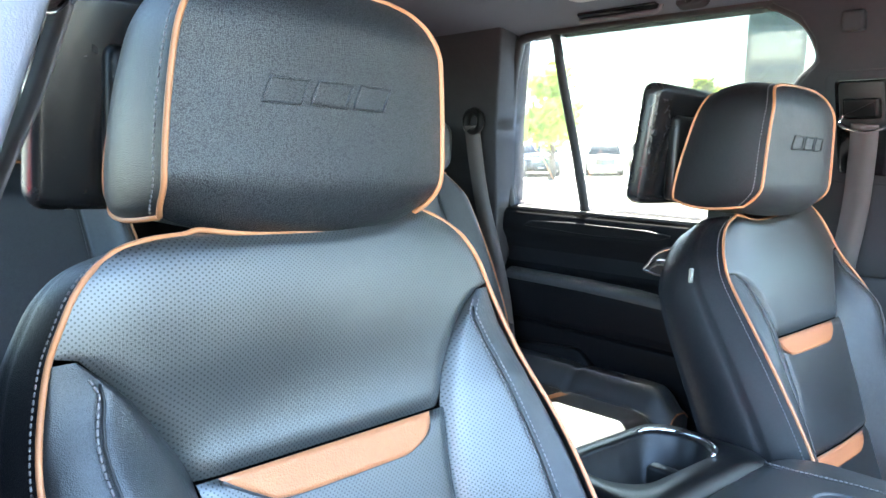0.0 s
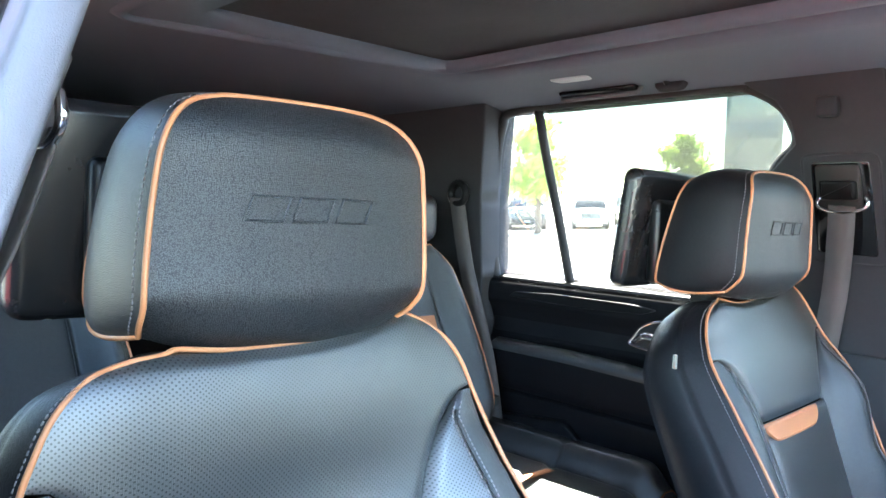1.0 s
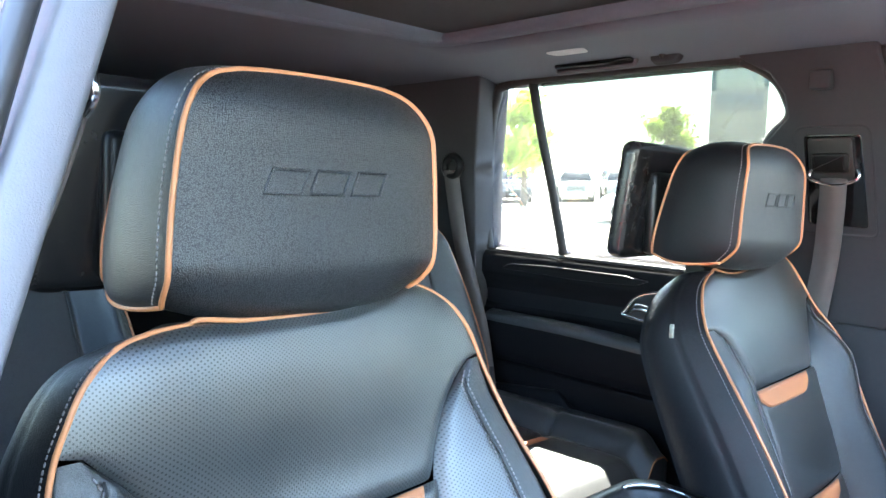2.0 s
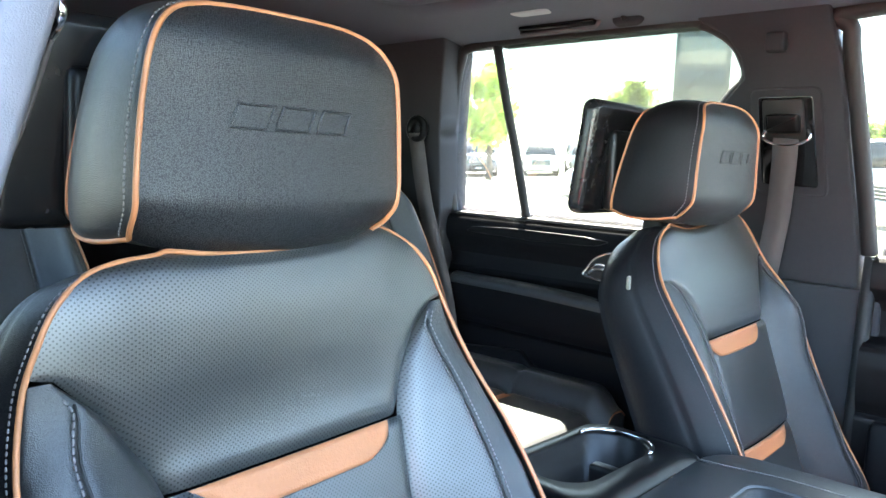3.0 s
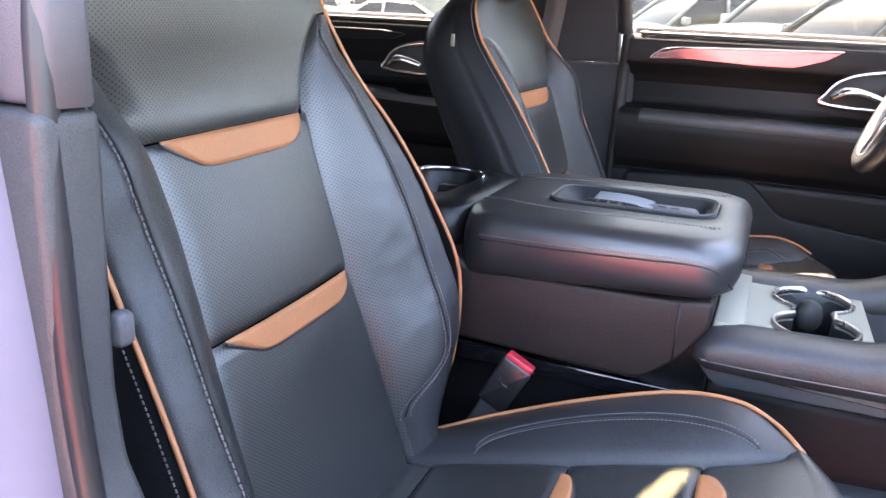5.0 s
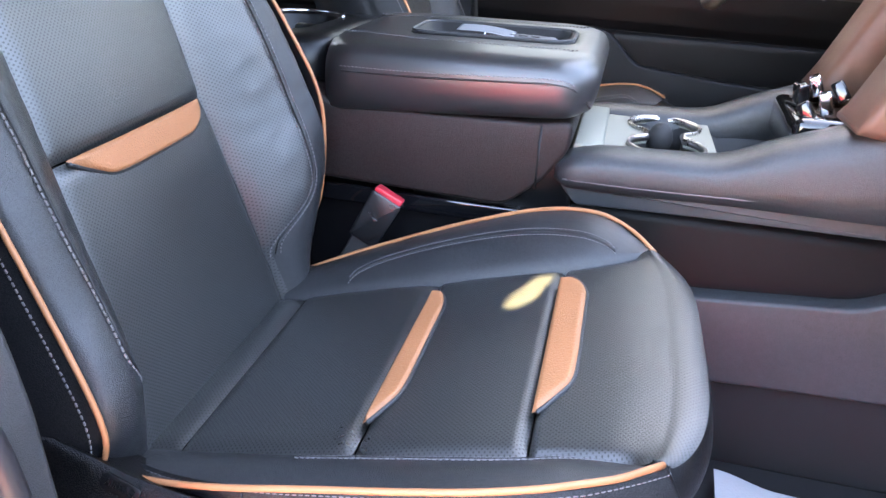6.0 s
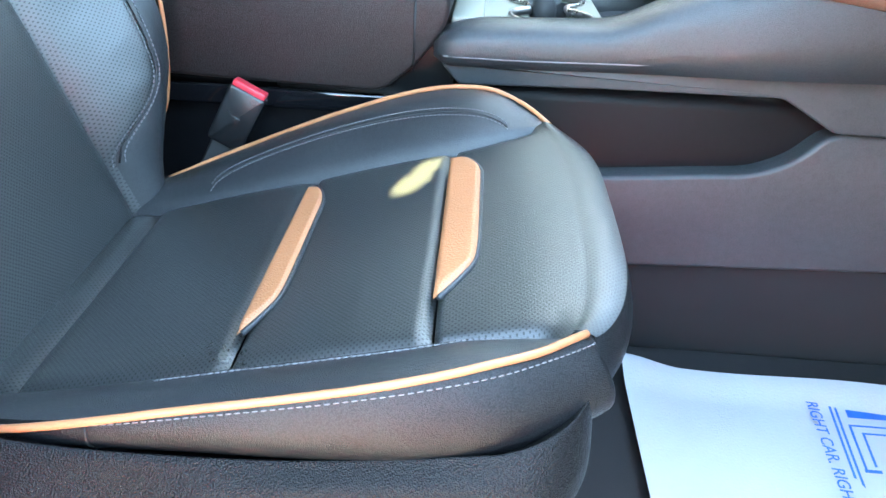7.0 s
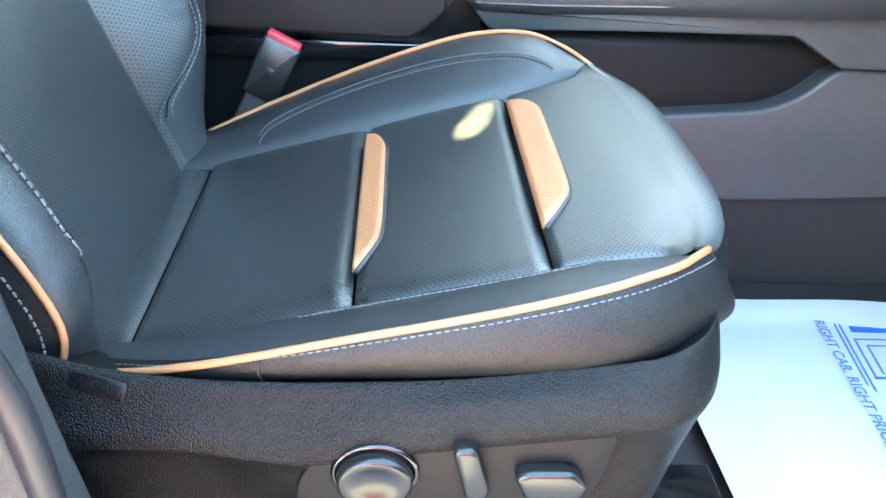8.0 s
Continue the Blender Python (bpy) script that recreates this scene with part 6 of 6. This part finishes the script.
        for dx in (0.05, -0.95):
            add("door_handle", tube([(dx - 0.1, sg * (W * 0.5 + 0.01), belt - 0.12), (dx + 0.08, sg * (W * 0.5 + 0.01), belt - 0.12)], 0.014, 6), M["satin"], parent=body)
    add("grille", rbox(nose - 0.06, nose + 0.012, -W * 0.25, W * 0.25, hood - 0.52, hood - 0.22, 0.02), M["matte"], "dark grille", parent=body)
    for i in range(4):
        add("grille_bar", rbox(nose + 0.006, nose + 0.028, -W * 0.245, W * 0.245, hood - 0.49 + 0.075 * i, hood - 0.465 + 0.075 * i, 0.008), M["chrome"], parent=body)
    add("bumper", rbox(nose - 0.10, nose + 0.05, -W * 0.42, W * 0.42, 0.34, 0.56, 0.06), PAINTS[paint] if shape != "truck" else M["matte"], "front bumper")
    add("number_plate", rbox(nose + 0.045, nose + 0.06, -0.16, 0.16, 0.42, 0.53, 0.005), M["paper"], "plain pale plate", parent=body)
    return car


def far(t_dir, d):
    """A place on the ground d metres off along a heading in degrees from +x towards +y."""
    return d * math.cos(radians(t_dir)), d * math.sin(radians(t_dir))


for head, d, turn, paint, shape, lab in (
        (96.3, 18.3, -140, "silver", "suv", "silver sport utility parked nose out in the car park"),
        (88.5, 15.45, -128, "silver", "truck", "silver pickup parked nose out with a chrome grille"),
        (84.0, 12.67, -140, "black", "suv", "black sport utility parked at an angle"),
        (104.5, 22.5, -138, "white", "suv", "white sport utility parked in the far row"),
        (76.0, 13.5, -138, "grey", "sedan", "grey sedan parked in the far row"),
        (119.0, 25.0, -155, "white", "sedan", "white sedan parked side on across the lane"),
        (131.0, 42.0, -48, "black", "truck", "black pickup parked far across the lot"),
        (126.3, 43.0, -52, "white", "suv", "white sport utility parked far across the lot"),
        (123.0, 44.0, -50, "silver", "suv", "silver sport utility parked far across the lot"),
        (135.2, 43.0, -50, "blue", "suv", "blue sport utility parked far across the lot"),
        (119.5, 46.0, -52, "grey", "truck", "grey pickup parked far across the lot"),
        (-84.0, 3.45, 2, "red", "truck", "red pickup parked alongside the open door")):
    x, y = far(head, d)
    parked_car(x, y, turn, paint, shape, lab)


def leafy(name, x, y, height, spread, seed, label, leaves=2600, size=0.26, clear=0.28, mname="leaf"):
    rng = random.Random(seed)
    at = TILT @ Vector((x, y, 0))
    t = new(name)
    t.matrix_world = Matrix.Translation(at)
    tagged(t, label, "tree")
    bm = tube([(0.05 * math.sin(i), 0.05 * math.cos(i * 1.3), height * 0.9 * i / 8) for i in range(9)], lambda k: 0.16 * (1 - 0.85 * k) + 0.02, 8)
    limbs = []
    for i in range(16):
        a, z0 = rng.uniform(0, 6.28), height * rng.uniform(clear, 0.75)
        ln = spread * rng.uniform(0.5, 0.95) * (1 - 0.6 * (z0 / height - clear))
        end = Vector((ln * math.cos(a), ln * math.sin(a), z0 + ln * rng.uniform(0.3, 0.8)))
        limbs.append(((0, 0, z0), end))
        join(bm, tube([(0, 0, z0), end * 0.5 + Vector((0, 0, z0 * 0.5 + 0.1)), end], lambda k: 0.05 * (1 - 0.8 * k) + 0.008, 5))
    o = new("trunk", finish(bm, "trunk", M["bark"]))
    o.parent = t
    verts, faces = [], []
    for i in range(leaves):
        s, e = rng.choice(limbs)
        k = rng.uniform(0.35, 1.1)
        c = Vector(s).lerp(e, k) + Vector((rng.gauss(0, 1), rng.gauss(0, 1), rng.gauss(0, 0.8))) * spread * 0.17
        if rng.random() < 0.22:
            c = Vector((rng.gauss(0, spread * 0.16), rng.gauss(0, spread * 0.16), height * rng.uniform(0.72, 1.0)))
        n = Vector((rng.gauss(0, 1), rng.gauss(0, 1), rng.gauss(0.3, 1))).normalized()
        u = n.orthogonal().normalized() * size * rng.uniform(0.5, 1.0)
        w = n.cross(u) * 0.55
        b = len(verts)
        verts += [c - u, c + w + n * 0.03, c + u, c - w + n * 0.03]
        faces.append((b, b + 1, b + 2, b + 3))
    me = bpy.data.meshes.new("crown")
    me.from_pydata([tuple(v) for v in verts], [], faces)
    me.materials.append(M[mname])
    o = new("crown", me)
    o.parent = t
    return t


for head, d, h, sp, sd in ((130.2, 36.0, 5.4, 1.7, 3), (119.8, 48.0, 5.4, 1.9, 5), (134.0, 52.0, 4.6, 2.0, 7), (107.5, 60.0, 6.0, 2.6, 9)):
    x, y = far(head, d)
    leafy("tree", x, y, h, sp, sd, "young bright green leafy tree in the car park")

# the wood along the far edge of the lot
rng = random.Random(11)
verts, faces = [], []
for i in range(120):
    head = rng.uniform(62, 116)
    d = rng.uniform(75, 110)
    x, y = far(head, d)
    top = (3.8 + 5.8 * sstep((106 - head) / 14)) * rng.uniform(0.7, 1.1)
    for j in range(760):
        a, q = rng.uniform(0, 6.28), rng.random() ** 0.7
        r = 3.2 * rng.random() ** 0.5 * (1.1 - 0.7 * q)
        c = TILT @ Vector((x + r * math.cos(a), y + r * math.sin(a), q * top + rng.gauss(0, 0.3)))
        n = Vector((rng.gauss(0, 1), rng.gauss(0, 1), rng.gauss(0.2, 1))).normalized()
        u = n.orthogonal().normalized() * rng.uniform(0.2, 0.44)
        w = n.cross(u) * 0.6
        b = len(verts)
        verts += [tuple(c - u), tuple(c + w), tuple(c + u), tuple(c - w)]
        faces.append((b, b + 1, b + 2, b + 3))
me = bpy.data.meshes.new("woodland")
me.from_pydata(verts, [], faces)
me.materials.append(M["leaf_dark"])
tagged(new("woodland", me), "distant green wood along the edge of the lot", "woodland", kind="stuff")

x, y = far(99.3, 55)
b0 = TILT @ Vector((x, y, 0))
solid("light_pole", tube([b0, b0 + Vector((0, 0, 11))], lambda k: 0.11 - 0.04 * k, 10), M["bark"], "tall thin lamp pole beside the wood", "pole")
x, y = far(115.2, 40)
b0 = TILT @ Vector((x, y, 0))
sg = root("sign_pylon", tuple(b0), "tall pale blue roadside sign pylon", "sign")
pp = prism([(-1.3, -0.4), (1.3, -0.4), (1.3, 0.4), (-1.3, 0.4)], "z", 0, 9.5, 0.05)
bmesh.ops.transform(pp, matrix=Matrix.Translation(b0) @ Matrix.Rotation(radians(25), 4, "Z"), verts=pp.verts)
py = part("pylon", pp, PAINTS["silver"], sg)
for i, (z0, z1, pn) in enumerate(((7.2, 8.9, "blue"), (5.6, 6.9, "white"), (4.5, 5.3, "blue"))):
    pp = rbox(-1.1, 1.1, -0.43, -0.39, z0, z1, 0.02)
    bmesh.ops.transform(pp, matrix=Matrix.Translation(b0) @ Matrix.Rotation(radians(25), 4, "Z"), verts=pp.verts)
    part("sign_panel", pp, PAINTS[pn], py, "plain coloured sign panel")
